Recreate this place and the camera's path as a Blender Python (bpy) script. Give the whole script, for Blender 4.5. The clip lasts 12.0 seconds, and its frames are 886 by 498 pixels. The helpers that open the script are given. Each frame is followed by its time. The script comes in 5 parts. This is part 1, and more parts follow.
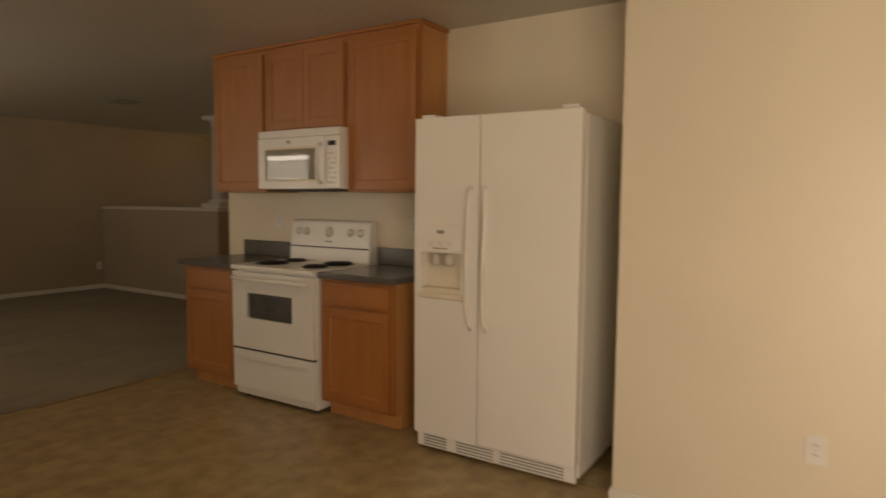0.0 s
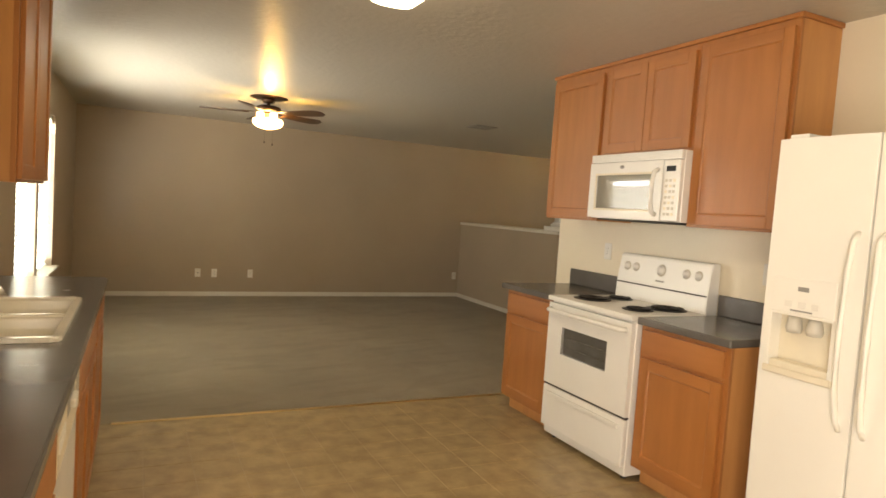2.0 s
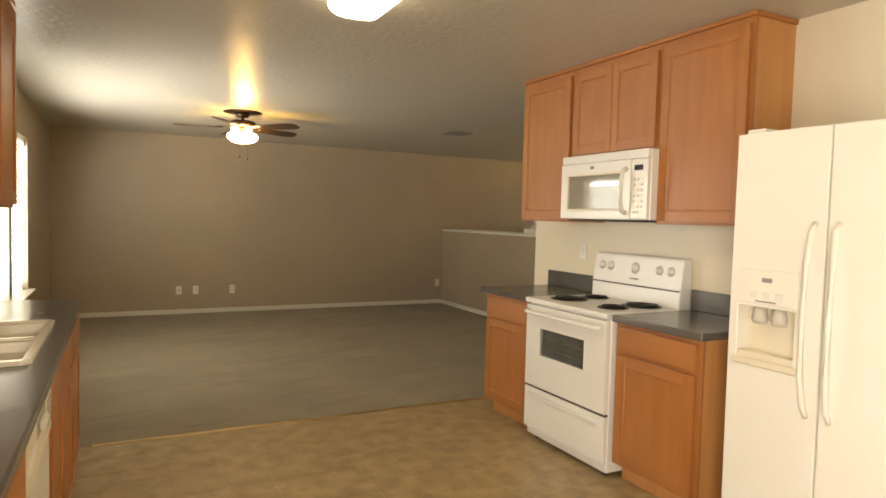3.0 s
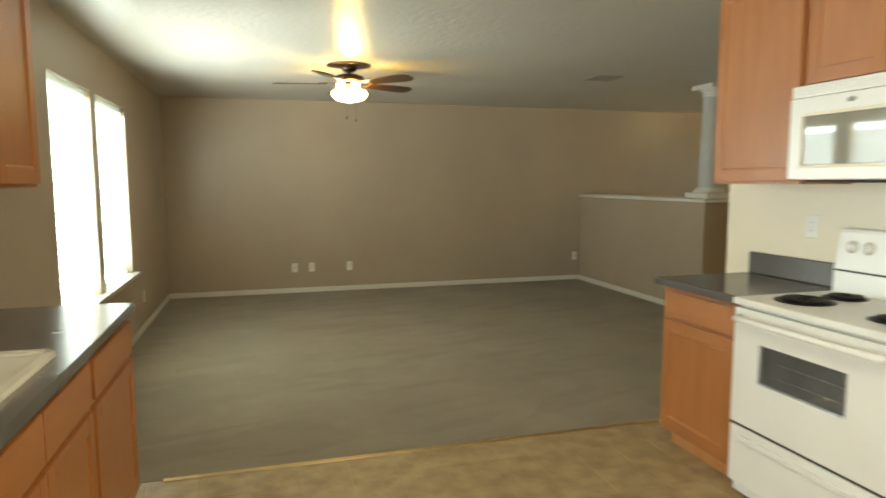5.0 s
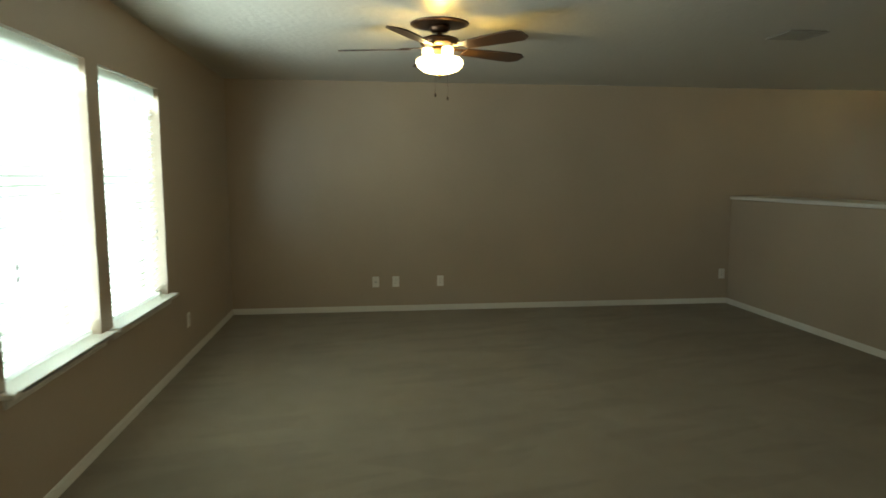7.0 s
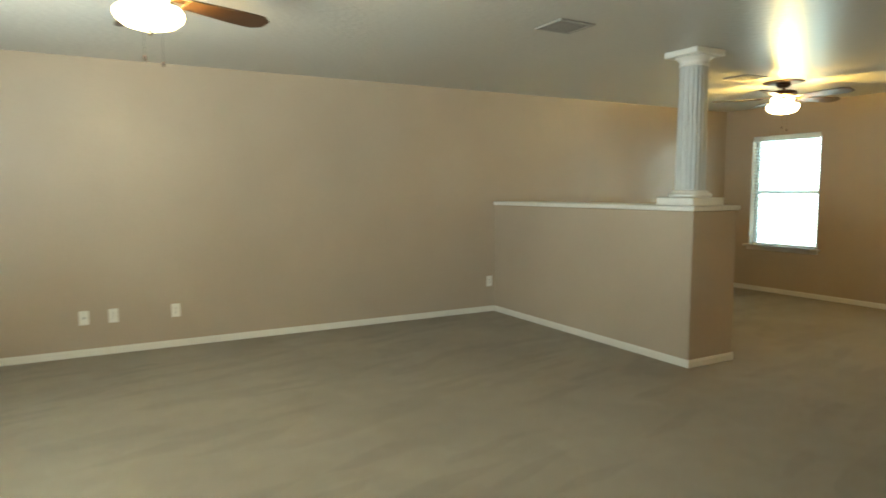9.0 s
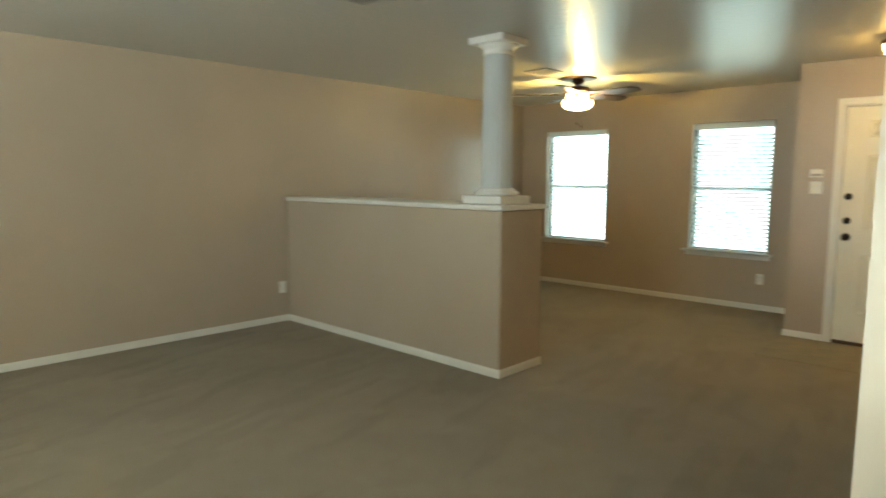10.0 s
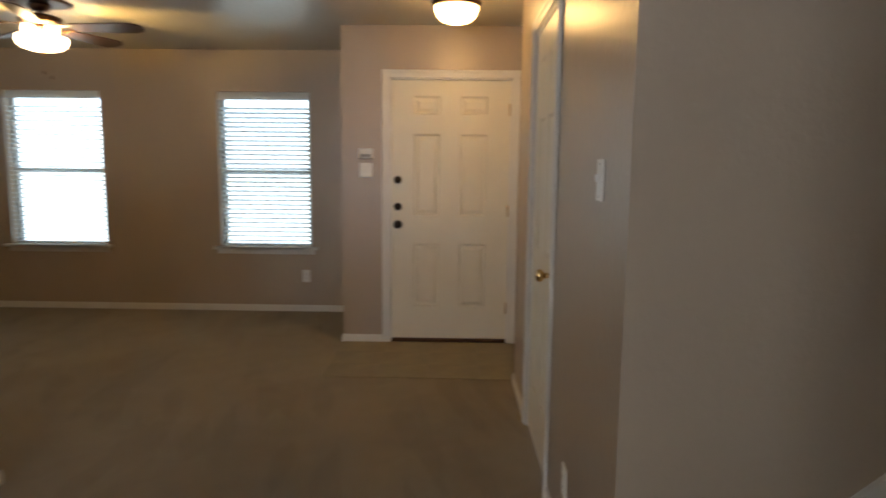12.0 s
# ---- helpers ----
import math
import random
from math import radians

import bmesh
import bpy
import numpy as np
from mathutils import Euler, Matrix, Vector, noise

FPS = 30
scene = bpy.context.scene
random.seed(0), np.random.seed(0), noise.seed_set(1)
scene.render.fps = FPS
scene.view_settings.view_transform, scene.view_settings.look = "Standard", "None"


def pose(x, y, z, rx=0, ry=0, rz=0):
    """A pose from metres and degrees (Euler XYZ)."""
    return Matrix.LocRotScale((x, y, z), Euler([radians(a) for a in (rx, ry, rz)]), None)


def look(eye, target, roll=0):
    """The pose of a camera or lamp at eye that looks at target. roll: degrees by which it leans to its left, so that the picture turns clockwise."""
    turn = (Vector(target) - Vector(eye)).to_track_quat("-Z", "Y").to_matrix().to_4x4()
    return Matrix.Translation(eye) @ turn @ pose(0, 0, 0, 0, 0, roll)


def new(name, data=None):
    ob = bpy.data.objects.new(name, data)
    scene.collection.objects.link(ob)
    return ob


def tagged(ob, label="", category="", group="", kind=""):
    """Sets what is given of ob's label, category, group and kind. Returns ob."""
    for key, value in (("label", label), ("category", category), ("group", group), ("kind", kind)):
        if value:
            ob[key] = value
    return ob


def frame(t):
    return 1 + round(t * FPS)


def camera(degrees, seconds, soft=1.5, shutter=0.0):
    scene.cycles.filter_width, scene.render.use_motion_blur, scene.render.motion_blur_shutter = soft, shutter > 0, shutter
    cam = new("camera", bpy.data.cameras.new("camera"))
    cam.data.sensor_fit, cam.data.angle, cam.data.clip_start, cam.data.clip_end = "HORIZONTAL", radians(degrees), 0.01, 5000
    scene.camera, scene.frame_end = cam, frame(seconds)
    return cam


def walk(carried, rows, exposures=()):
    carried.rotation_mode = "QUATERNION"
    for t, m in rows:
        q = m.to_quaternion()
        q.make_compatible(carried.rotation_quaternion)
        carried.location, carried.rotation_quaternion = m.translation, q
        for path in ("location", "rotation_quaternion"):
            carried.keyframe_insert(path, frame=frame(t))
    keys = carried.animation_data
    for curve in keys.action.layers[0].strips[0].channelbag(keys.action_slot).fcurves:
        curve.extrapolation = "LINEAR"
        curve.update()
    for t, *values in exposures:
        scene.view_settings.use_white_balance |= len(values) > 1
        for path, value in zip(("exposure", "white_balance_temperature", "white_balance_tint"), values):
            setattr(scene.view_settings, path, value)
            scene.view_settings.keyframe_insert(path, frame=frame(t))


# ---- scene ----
cam = camera(70.4, 12.0, 1.6, 0.5)
PATH = [
    (0, (-0.381, 0.965, 1.355), (1.299, 2.038, 1.202), 0.5),
    (0.5, (-0.174, 1.076, 1.358), (1.307, 2.414, 1.233), 2.8),
    (1, (-0.084, 1.224, 1.396), (1.132, 2.803, 1.233), 1.8),
    (1.5, (0.008, 1.199, 1.405), (0.980, 2.942, 1.277), 4.8),
    (2, (0.034, 1.169, 1.404), (0.909, 2.963, 1.282), 3.9),
    (2.5, (0.060, 1.112, 1.416), (0.897, 2.927, 1.345), 1.4),
    (2.7, (0.069, 1.091, 1.406), (0.978, 2.871, 1.336), 1.6),
    (4.3, (0.204, 1.654, 1.406), (1.073, 3.443, 1.189), 0.6),
    (4.5, (0.313, 1.785, 1.415), (1.145, 3.595, 1.236), 0.4),
    (5, (0.430, 2.181, 1.422), (0.976, 4.093, 1.207), -0.1),
    (5.5, (0.524, 2.577, 1.433), (0.891, 4.528, 1.189), -0.1),
    (6, (0.708, 2.922, 1.448), (0.775, 4.909, 1.223), 0.5),
    (6.5, (0.750, 3.288, 1.466), (0.822, 5.274, 1.238), 1.3),
    (6.7, (0.704, 3.458, 1.464), (0.844, 5.440, 1.237), 0.9),
    (8.3, (0.770, 4.130, 1.362), (1.385, 6.017, 1.117), 0.8),
    (8.5, (0.770, 4.232, 1.352), (1.516, 6.074, 1.132), 0.8),
    (9, (0.932, 4.491, 1.354), (1.891, 6.237, 1.169), -0.2),
    (9.5, (1.163, 4.785, 1.348), (2.315, 6.408, 1.159), -0.3),
    (10, (1.388, 4.998, 1.417), (2.831, 6.365, 1.194), 0.3),
    (10.5, (1.784, 5.241, 1.399), (3.404, 6.391, 1.170), -0.2),
    (11, (1.998, 5.568, 1.410), (3.782, 6.439, 1.170), 0.3),
    (11.5, (2.489, 5.673, 1.377), (4.423, 6.117, 1.129), 0.5),
    (12, (2.798, 5.756, 1.374), (4.782, 5.787, 1.119), 0.6),
]

EXPOSURES = [(0.0, 0.10, 8700, 22), (0.5, 0.58, 8700, 23), (1.0, 1.08, 8200, 19), (1.5, 1.62, 7800, 17), (2.5, 1.72, 7500, 14), (4.5, 1.85, 6800, 6), (5.0, 1.95, 6300, 0), (5.5, 2.03, 6200, -2), (6.0, 1.52, 6200, -5), (6.5, 0.66, 6050, -8), (8.5, 2.58, 5750, 1), (9.5, 2.62, 5750, -5), (10.5, 2.15, 5600, 4), (11.0, 1.96, 5650, 11), (12.0, 1.68, 5700, 20)]
walk(cam, [(t, look(e, g, r)) for t, e, g, r in PATH], EXPOSURES)

# ---------------------------------------------------------------- plan (metres)
CEIL = 2.43
X_WIN, X_KIT, X_FRONT, X_DOOR = -0.71, 3.05, 8.685, 7.653
Y_FAR, Y_RET, Y_CLO, Y_BACK = 10.37, 6.616, 5.349, -1.6
X_HALL = 4.26
STRIP = 5.30
KIT_END = 5.262

# ---------------------------------------------------------------- world and lights
world = bpy.data.worlds.new("world")
scene.world = world
world.use_nodes = True
wn = world.node_tree.nodes
sky = wn.new("ShaderNodeTexSky")
sky.sky_type, sky.sun_disc, sky.sun_elevation, sky.sun_rotation = "NISHITA", False, radians(58), radians(200)
world.node_tree.links.new(sky.outputs["Color"], wn["Background"].inputs["Color"])
wn["Background"].inputs["Strength"].default_value = 0.15
sun_data = bpy.data.lights.new("sun", "SUN")
sun_data.energy, sun_data.angle, sun_data.color = 4.0, radians(0.5), (1.0, 0.95, 0.86)
sun = new("sun", sun_data)
sun.matrix_world = look((0, -3, 9), (0.6, 0, 0))


def window_light(x, y, z, w, h, to_x, watts, color):
    d = bpy.data.lights.new("window_light", "AREA")
    d.shape, d.size, d.size_y, d.energy, d.color = "RECTANGLE", w, h, watts, color
    ob = new("window_light", d)
    ob.matrix_world = Matrix.Translation((x, y, z)) @ (pose(0, 0, 0, 90, 0, -90) if to_x > 0 else pose(0, 0, 0, 90, 0, 90))
    return ob


DAY = (0.945, 0.985, 0.975)
for yc in (6.69, 7.79):
    window_light(X_WIN - 0.09, yc, 1.325, 0.9, 1.42, 1, 29, DAY)
for yc, watts in ((7.522, 2.1), (9.5, 3.0)):
    window_light(X_FRONT + 0.15, yc, 1.32, 0.94, 1.5, -1, watts, (0.86, 1.0, 0.96))
window_light(X_WIN - 0.10, 0.1, 1.03, 1.5, 2.0, 1, 40, (1.0, 0.97, 0.90))


def bulb(x, y, z, watts, color, radius):
    d = bpy.data.lights.new("bulb", "POINT")
    d.energy, d.color, d.shadow_soft_size = watts, color, radius
    ob = new("bulb", d)
    ob.location = (x, y, z)


WARM = (1.0, 0.6, 0.12)
FAN_A, FAN_B, DOME = (1.19, 7.82), (7.05, 8.49), (6.85, 5.752)
for fx, fy, watts in ((*FAN_A, 8.5), (*FAN_B, 20)):
    bulb(fx, fy, CEIL - 0.24, watts, WARM, 0.03)
bulb(DOME[0], DOME[1], CEIL - 0.10, 25, (1.0, 0.62, 0.14), 0.03)

# ---------------------------------------------------------------- materials


def material(name, color, rough=0.6, metal=0.0, vary=0.12, scale=3.0, fine=90.0, bump=0.1, stretch=(1, 1, 1), spec=0.5, tint=None, dist=0.004, per_piece=0.0):
    m = bpy.data.materials.new(name)
    m.use_nodes = True
    n, l = m.node_tree.nodes, m.node_tree.links
    b = n["Principled BSDF"]
    b.inputs["Metallic"].default_value = metal
    b.inputs["Specular IOR Level"].default_value = spec
    tc, mp = n.new("ShaderNodeTexCoord"), n.new("ShaderNodeMapping")
    mp.inputs["Scale"].default_value = stretch
    l.new(tc.outputs["Object"], mp.inputs["Vector"])
    big, small = n.new("ShaderNodeTexNoise"), n.new("ShaderNodeTexNoise")
    big.inputs["Scale"].default_value, big.inputs["Detail"].default_value = scale, 4
    small.inputs["Scale"].default_value, small.inputs["Detail"].default_value = fine, 3
    l.new(mp.outputs["Vector"], big.inputs["Vector"])
    l.new(mp.outputs["Vector"], small.inputs["Vector"])
    mix = n.new("ShaderNodeMix")
    mix.data_type = "RGBA"
    dark = tint or tuple(c * (1 - vary * 2) for c in color)
    light = tuple(min(1, c * (1 + vary)) for c in color)
    mix.inputs["A"].default_value, mix.inputs["B"].default_value = (*dark, 1), (*light, 1)
    add = n.new("ShaderNodeMath")
    add.operation = "MULTIPLY_ADD"
    add.inputs[1].default_value = 0.35
    l.new(small.outputs["Fac"], add.inputs[0])
    ramp = n.new("ShaderNodeMapRange")
    ramp.inputs["From Min"].default_value, ramp.inputs["From Max"].default_value = 0.3, 0.7
    ramp.inputs["To Max"].default_value = 0.8
    l.new(big.outputs["Fac"], ramp.inputs["Value"])
    l.new(ramp.outputs["Result"], add.inputs[2])
    last = add
    if per_piece:
        info, add2 = n.new("ShaderNodeObjectInfo"), n.new("ShaderNodeMath")
        add2.operation = "MULTIPLY_ADD"
        add2.inputs[1].default_value = per_piece
        l.new(info.outputs["Random"], add2.inputs[0])
        # the pattern runs on from piece to piece
        over = n.new("ShaderNodeVectorMath")
        l.new(tc.outputs["Object"], over.inputs[0])
        l.new(info.outputs["Location"], over.inputs[1])
        l.new(over.outputs["Vector"], mp.inputs["Vector"])
        l.new(add.outputs["Value"], add2.inputs[2])
        last = add2
    l.new(last.outputs["Value"], mix.inputs["Factor"])
    l.new(mix.outputs["Result"], b.inputs["Base Color"])
    rr = n.new("ShaderNodeMapRange")
    rr.inputs["To Min"].default_value, rr.inputs["To Max"].default_value = max(0.02, rough - 0.06), min(1, rough + 0.06)
    l.new(big.outputs["Fac"], rr.inputs["Value"])
    l.new(rr.outputs["Result"], b.inputs["Roughness"])
    if bump:
        bp = n.new("ShaderNodeBump")
        bp.inputs["Strength"].default_value, bp.inputs["Distance"].default_value = bump, dist
        l.new(small.outputs["Fac"], bp.inputs["Height"])
        l.new(bp.outputs["Normal"], b.inputs["Normal"])
    return m


def glowing(name, color, strength):
    m = bpy.data.materials.new(name)
    m.use_nodes = True
    b = m.node_tree.nodes["Principled BSDF"]
    b.inputs["Base Color"].default_value = (0.9, 0.88, 0.82, 1)
    b.inputs["Roughness"].default_value = 0.25
    b.inputs["Emission Color"].default_value = (*color, 1)
    b.inputs["Emission Strength"].default_value = strength
    return m


def clear_glass(name, tint=(1, 1, 1), rough=0.0):
    m = bpy.data.materials.new(name)
    m.use_nodes = True
    b = m.node_tree.nodes["Principled BSDF"]
    b.inputs["Base Color"].default_value = (*tint, 1)
    b.inputs["Transmission Weight"].default_value = 1.0
    b.inputs["Roughness"].default_value = rough
    b.inputs["IOR"].default_value = 1.45
    return m


def wood(name, light, dark, rough, stretch):
    m = material(name, light, rough, 0, 0.1, 2.2, 40, 0.06, stretch, 0.5, dark, 0.002)
    return m


def carpet_material():
    m = material("carpet", (0.277, 0.224, 0.143), 1.0, 0, 0.09, 1.3, 420, 0.9, (1, 1, 1), 0.1, None, 0.006)
    n, l = m.node_tree.nodes, m.node_tree.links
    b = n["Principled BSDF"]
    b.inputs["Sheen Weight"].default_value = 0.25
    b.inputs["Sheen Roughness"].default_value = 0.6
    # vacuum strokes: long facets of pile lying one way or the other
    tc = n.new("ShaderNodeTexCoord")
    warp = n.new("ShaderNodeTexNoise")
    warp.inputs["Scale"].default_value, warp.inputs["Detail"].default_value = 0.9, 2
    l.new(tc.outputs["Object"], warp.inputs["Vector"])
    shift = n.new("ShaderNodeVectorMath")
    shift.operation = "MULTIPLY_ADD"
    shift.inputs[1].default_value = (0.16, 0.16, 0)
    l.new(warp.outputs["Color"], shift.inputs[0])
    l.new(tc.outputs["Object"], shift.inputs[2])
    out = None
    for turn, size, a0, a1, low, high in ((13, (0.5, 0.105, 1), 0.70, 0.77, 1.01, 0.91), (-64, (1.7, 0.36, 1), 0.2, 0.8, 0.97, 1.03)):
        mp, vo, mr = n.new("ShaderNodeMapping"), n.new("ShaderNodeTexVoronoi"), n.new("ShaderNodeMapRange")
        mp.vector_type = "TEXTURE"
        mp.inputs["Rotation"].default_value, mp.inputs["Scale"].default_value = (0, 0, radians(turn)), size
        vo.feature, vo.voronoi_dimensions = "SMOOTH_F1", "2D"
        vo.inputs["Scale"].default_value, vo.inputs["Smoothness"].default_value = 1.0, 0.1
        l.new(shift.outputs["Vector"], mp.inputs["Vector"])
        l.new(mp.outputs["Vector"], vo.inputs["Vector"])
        sep = n.new("ShaderNodeSeparateColor")
        l.new(vo.outputs["Color"], sep.inputs["Color"])
        mr.inputs["From Min"].default_value, mr.inputs["From Max"].default_value = a0, a1
        mr.inputs["To Min"].default_value, mr.inputs["To Max"].default_value = low, high
        l.new(sep.outputs["Red"], mr.inputs["Value"])
        if out is None:
            out = mr.outputs["Result"]
        else:
            prod = n.new("ShaderNodeMath")
            prod.operation = "MULTIPLY"
            l.new(out, prod.inputs[0])
            l.new(mr.outputs["Result"], prod.inputs[1])
    # lint and tramped spots
    spot, sr, tot = n.new("ShaderNodeTexNoise"), n.new("ShaderNodeMapRange"), n.new("ShaderNodeMath")
    spot.inputs["Scale"].default_value, spot.inputs["Detail"].default_value = 7.0, 5
    sr.inputs["From Min"].default_value, sr.inputs["From Max"].default_value = 0.35, 0.65
    sr.inputs["To Min"].default_value, sr.inputs["To Max"].default_value = 0.95, 1.03
    tot.operation = "MULTIPLY"
    l.new(tc.outputs["Object"], spot.inputs["Vector"])
    l.new(spot.outputs["Fac"], sr.inputs["Value"])
    l.new(prod.outputs["Value"], tot.inputs[0])
    l.new(sr.outputs["Result"], tot.inputs[1])
    old = b.inputs["Base Color"].links[0].from_socket
    mul = n.new("ShaderNodeVectorMath")
    mul.operation = "SCALE"
    l.new(old, mul.inputs[0])
    l.new(tot.outputs["Value"], mul.inputs["Scale"])
    l.new(mul.outputs["Vector"], b.inputs["Base Color"])
    return m


TAUPE = material("taupe_wall_paint", (0.42, 0.338, 0.243), 0.325, 0, 0.035, 1.1, 42, 0.36, spec=0.5)
CREAM = material("cream_wall_paint", (0.80, 0.72, 0.565), 0.36, 0, 0.03, 1.1, 48, 0.2, spec=0.45)
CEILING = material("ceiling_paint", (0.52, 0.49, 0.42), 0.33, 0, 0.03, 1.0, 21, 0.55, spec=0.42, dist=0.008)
TRIM = material("white_trim_paint", (0.74, 0.715, 0.645), 0.35, 0, 0.03, 4, 60, 0.03)
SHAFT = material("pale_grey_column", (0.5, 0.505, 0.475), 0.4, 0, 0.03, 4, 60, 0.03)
DOORPAINT = material("white_door_paint", (0.76, 0.71, 0.56), 0.36, 0, 0.03, 3, 60, 0.03)
CARPET = carpet_material()
VINYL = material("tan_vinyl", (0.375, 0.285, 0.15), 0.36, 0, 0.24, 8.5, 45, 0.06, spec=0.5, tint=(0.24, 0.165, 0.085), per_piece=0.1)
ENTRYV = material("brown_entry_vinyl", (0.25, 0.21, 0.122), 0.45, 0, 0.15, 5.0, 38, 0.05)
GROUT = material("vinyl_joint", (0.43, 0.345, 0.21), 0.6, 0, 0.1, 6, 60, 0.05)
STRIPM = material("brass_strip", (0.75, 0.56, 0.27), 0.32, 1.0, 0.08, 8, 90, 0.03)
OAK = wood("stained_wood", (0.405, 0.16, 0.045), (0.35, 0.13, 0.034), 0.36, (6, 6, 0.9))
OAK_H = wood("stained_wood_across", (0.405, 0.16, 0.046), (0.35, 0.13, 0.035), 0.36, (6, 0.9, 6))
OAK_PALE = wood("cabinet_side_veneer", (0.56, 0.27, 0.095), (0.47, 0.205, 0.068), 0.42, (6, 6, 0.7))
LAMINATE = material("dark_grey_laminate", (0.122, 0.112, 0.102), 0.21, 0, 0.1, 3, 260, 0.01)
WHITE = material("white_enamel", (0.85, 0.845, 0.81), 0.24, 0, 0.02, 3, 120, 0.02)
FRIDGE_W = material("textured_white_enamel", (0.87, 0.85, 0.785), 0.3, 0, 0.02, 2, 330, 0.12, dist=0.001)
CREAM_P = material("cream_plastic", (0.8, 0.73, 0.58), 0.35, 0, 0.03, 6, 90, 0.02)
WHITE_P = material("white_plastic", (0.8, 0.78, 0.72), 0.38, 0, 0.03, 6, 90, 0.02)
PALEGREY = material("pale_grey_plastic", (0.58, 0.55, 0.48), 0.45, 0, 0.05, 6, 90, 0.02)
GREY_P = material("grey_plastic", (0.32, 0.31, 0.29), 0.45, 0, 0.06, 6, 90, 0.02)
SEAM = material("dark_gasket", (0.06, 0.055, 0.05), 0.7, 0, 0.1, 6, 90, 0.02)
SINKM = material("bisque_sink_enamel", (0.93, 0.90, 0.80), 0.16, 0, 0.01, 4, 90, 0.01)
CHROME = material("chrome", (0.8, 0.8, 0.8), 0.1, 1.0, 0.03, 6, 90, 0.01)
COIL = material("burnt_black_metal", (0.02, 0.018, 0.017), 0.45, 0.6, 0.2, 8, 90, 0.05)
OVENGLASS = clear_glass("tinted_oven_glass", (0.8, 0.81, 0.82))
LINER = material("oven_liner_enamel", (0.24, 0.235, 0.23), 0.4, 0, 0.15, 8, 60, 0.03)
MWGLASS = material("microwave_window", (0.3, 0.285, 0.24), 0.0, 0, 0.05, 4, 60, 0.0, spec=0.6)
MWGLASS.node_tree.nodes["Principled BSDF"].inputs["IOR"].default_value = 1.55
DISPLAY = material("black_display", (0.012, 0.014, 0.016), 0.12, 0, 0.05, 4, 60, 0.0)
BRONZE = material("oil_rubbed_bronze", (0.075, 0.04, 0.022), 0.34, 0.75, 0.2, 6, 80, 0.03)
BLADE = wood("dark_walnut_blade", (0.06, 0.03, 0.015), (0.035, 0.017, 0.009), 0.33, (3, 3, 3))
BRASS = material("polished_brass", (0.78, 0.54, 0.22), 0.18, 1.0, 0.05, 8, 90, 0.02)
BLACKIRON = material("dark_bronze_lock", (0.03, 0.022, 0.018), 0.35, 0.7, 0.1, 8, 90, 0.02)
VENT = material("grey_vent_paint", (0.36, 0.34, 0.3), 0.45, 0.2, 0.06, 8, 90, 0.02)
SLAT = material("white_blind_slat", (0.8, 0.8, 0.76), 0.42, 0, 0.02, 6, 60, 0.02)


def translucent(m, share):
    """Lets part of the light through a thin sheet."""
    n, l = m.node_tree.nodes, m.node_tree.links
    t, mix = n.new("ShaderNodeBsdfTranslucent"), n.new("ShaderNodeMixShader")
    t.inputs["Color"].default_value = (0.85, 0.87, 0.83, 1)
    mix.inputs["Fac"].default_value = share
    l.new(n["Principled BSDF"].outputs["BSDF"], mix.inputs[1])
    l.new(t.outputs["BSDF"], mix.inputs[2])
    l.new(mix.outputs["Shader"], n["Material Output"].inputs["Surface"])


translucent(SLAT, 0.36)
SLAT_F = material("front_blind_slat", (0.78, 0.79, 0.77), 0.42, 0, 0.02, 6, 60, 0.02)
translucent(SLAT_F, 0.84)
VINYLFRAME = material("white_window_vinyl", (0.72, 0.74, 0.72), 0.4, 0, 0.03, 6, 60, 0.02)
GLASS = clear_glass("window_glass", (0.97, 1.0, 0.98))
BOWL = glowing("lit_frosted_glass", (1.0, 0.68, 0.3), 5.0)
DOMEGLASS = glowing("lit_dome_glass", (1.0, 0.57, 0.15), 11.0)
TUBE = glowing("lit_acrylic_lens", (1.0, 0.88, 0.66), 3.7)
LAWN = material("lawn", (0.25, 0.26, 0.17), 0.9, 0, 0.25, 0.6, 30, 0.4, dist=0.02)

# ---------------------------------------------------------------- builders
BASES = {}


def mesh_object(name, bm, mat, parent=None, base=(0, 0, 0)):
    bmesh.ops.translate(bm, verts=bm.verts, vec=-Vector(base))
    bmesh.ops.recalc_face_normals(bm, faces=bm.faces)
    me = bpy.data.meshes.new(name)
    bm.to_mesh(me)
    bm.free()
    me.materials.append(mat)
    ob = new(name, me)
    ob.parent = parent
    return ob


def thing(name, base, label, category, group="", kind=""):
    ob = new(name)
    ob.empty_display_size = 0.1
    ob.location = base
    BASES[ob.name] = base
    return tagged(ob, label, category, group, kind)


def part(name, bm, mat, parent, label=""):
    top = parent
    while top.parent:
        top = top.parent
    ob = mesh_object(name, bm, mat, parent, BASES.get(top.name, (0, 0, 0)))
    return tagged(ob, label) if label else ob


def structure(name, bm, mat, label, category):
    ob = mesh_object(name, bm, mat)
    BASES[ob.name] = (0, 0, 0)
    return tagged(ob, label, category, "", "structure")


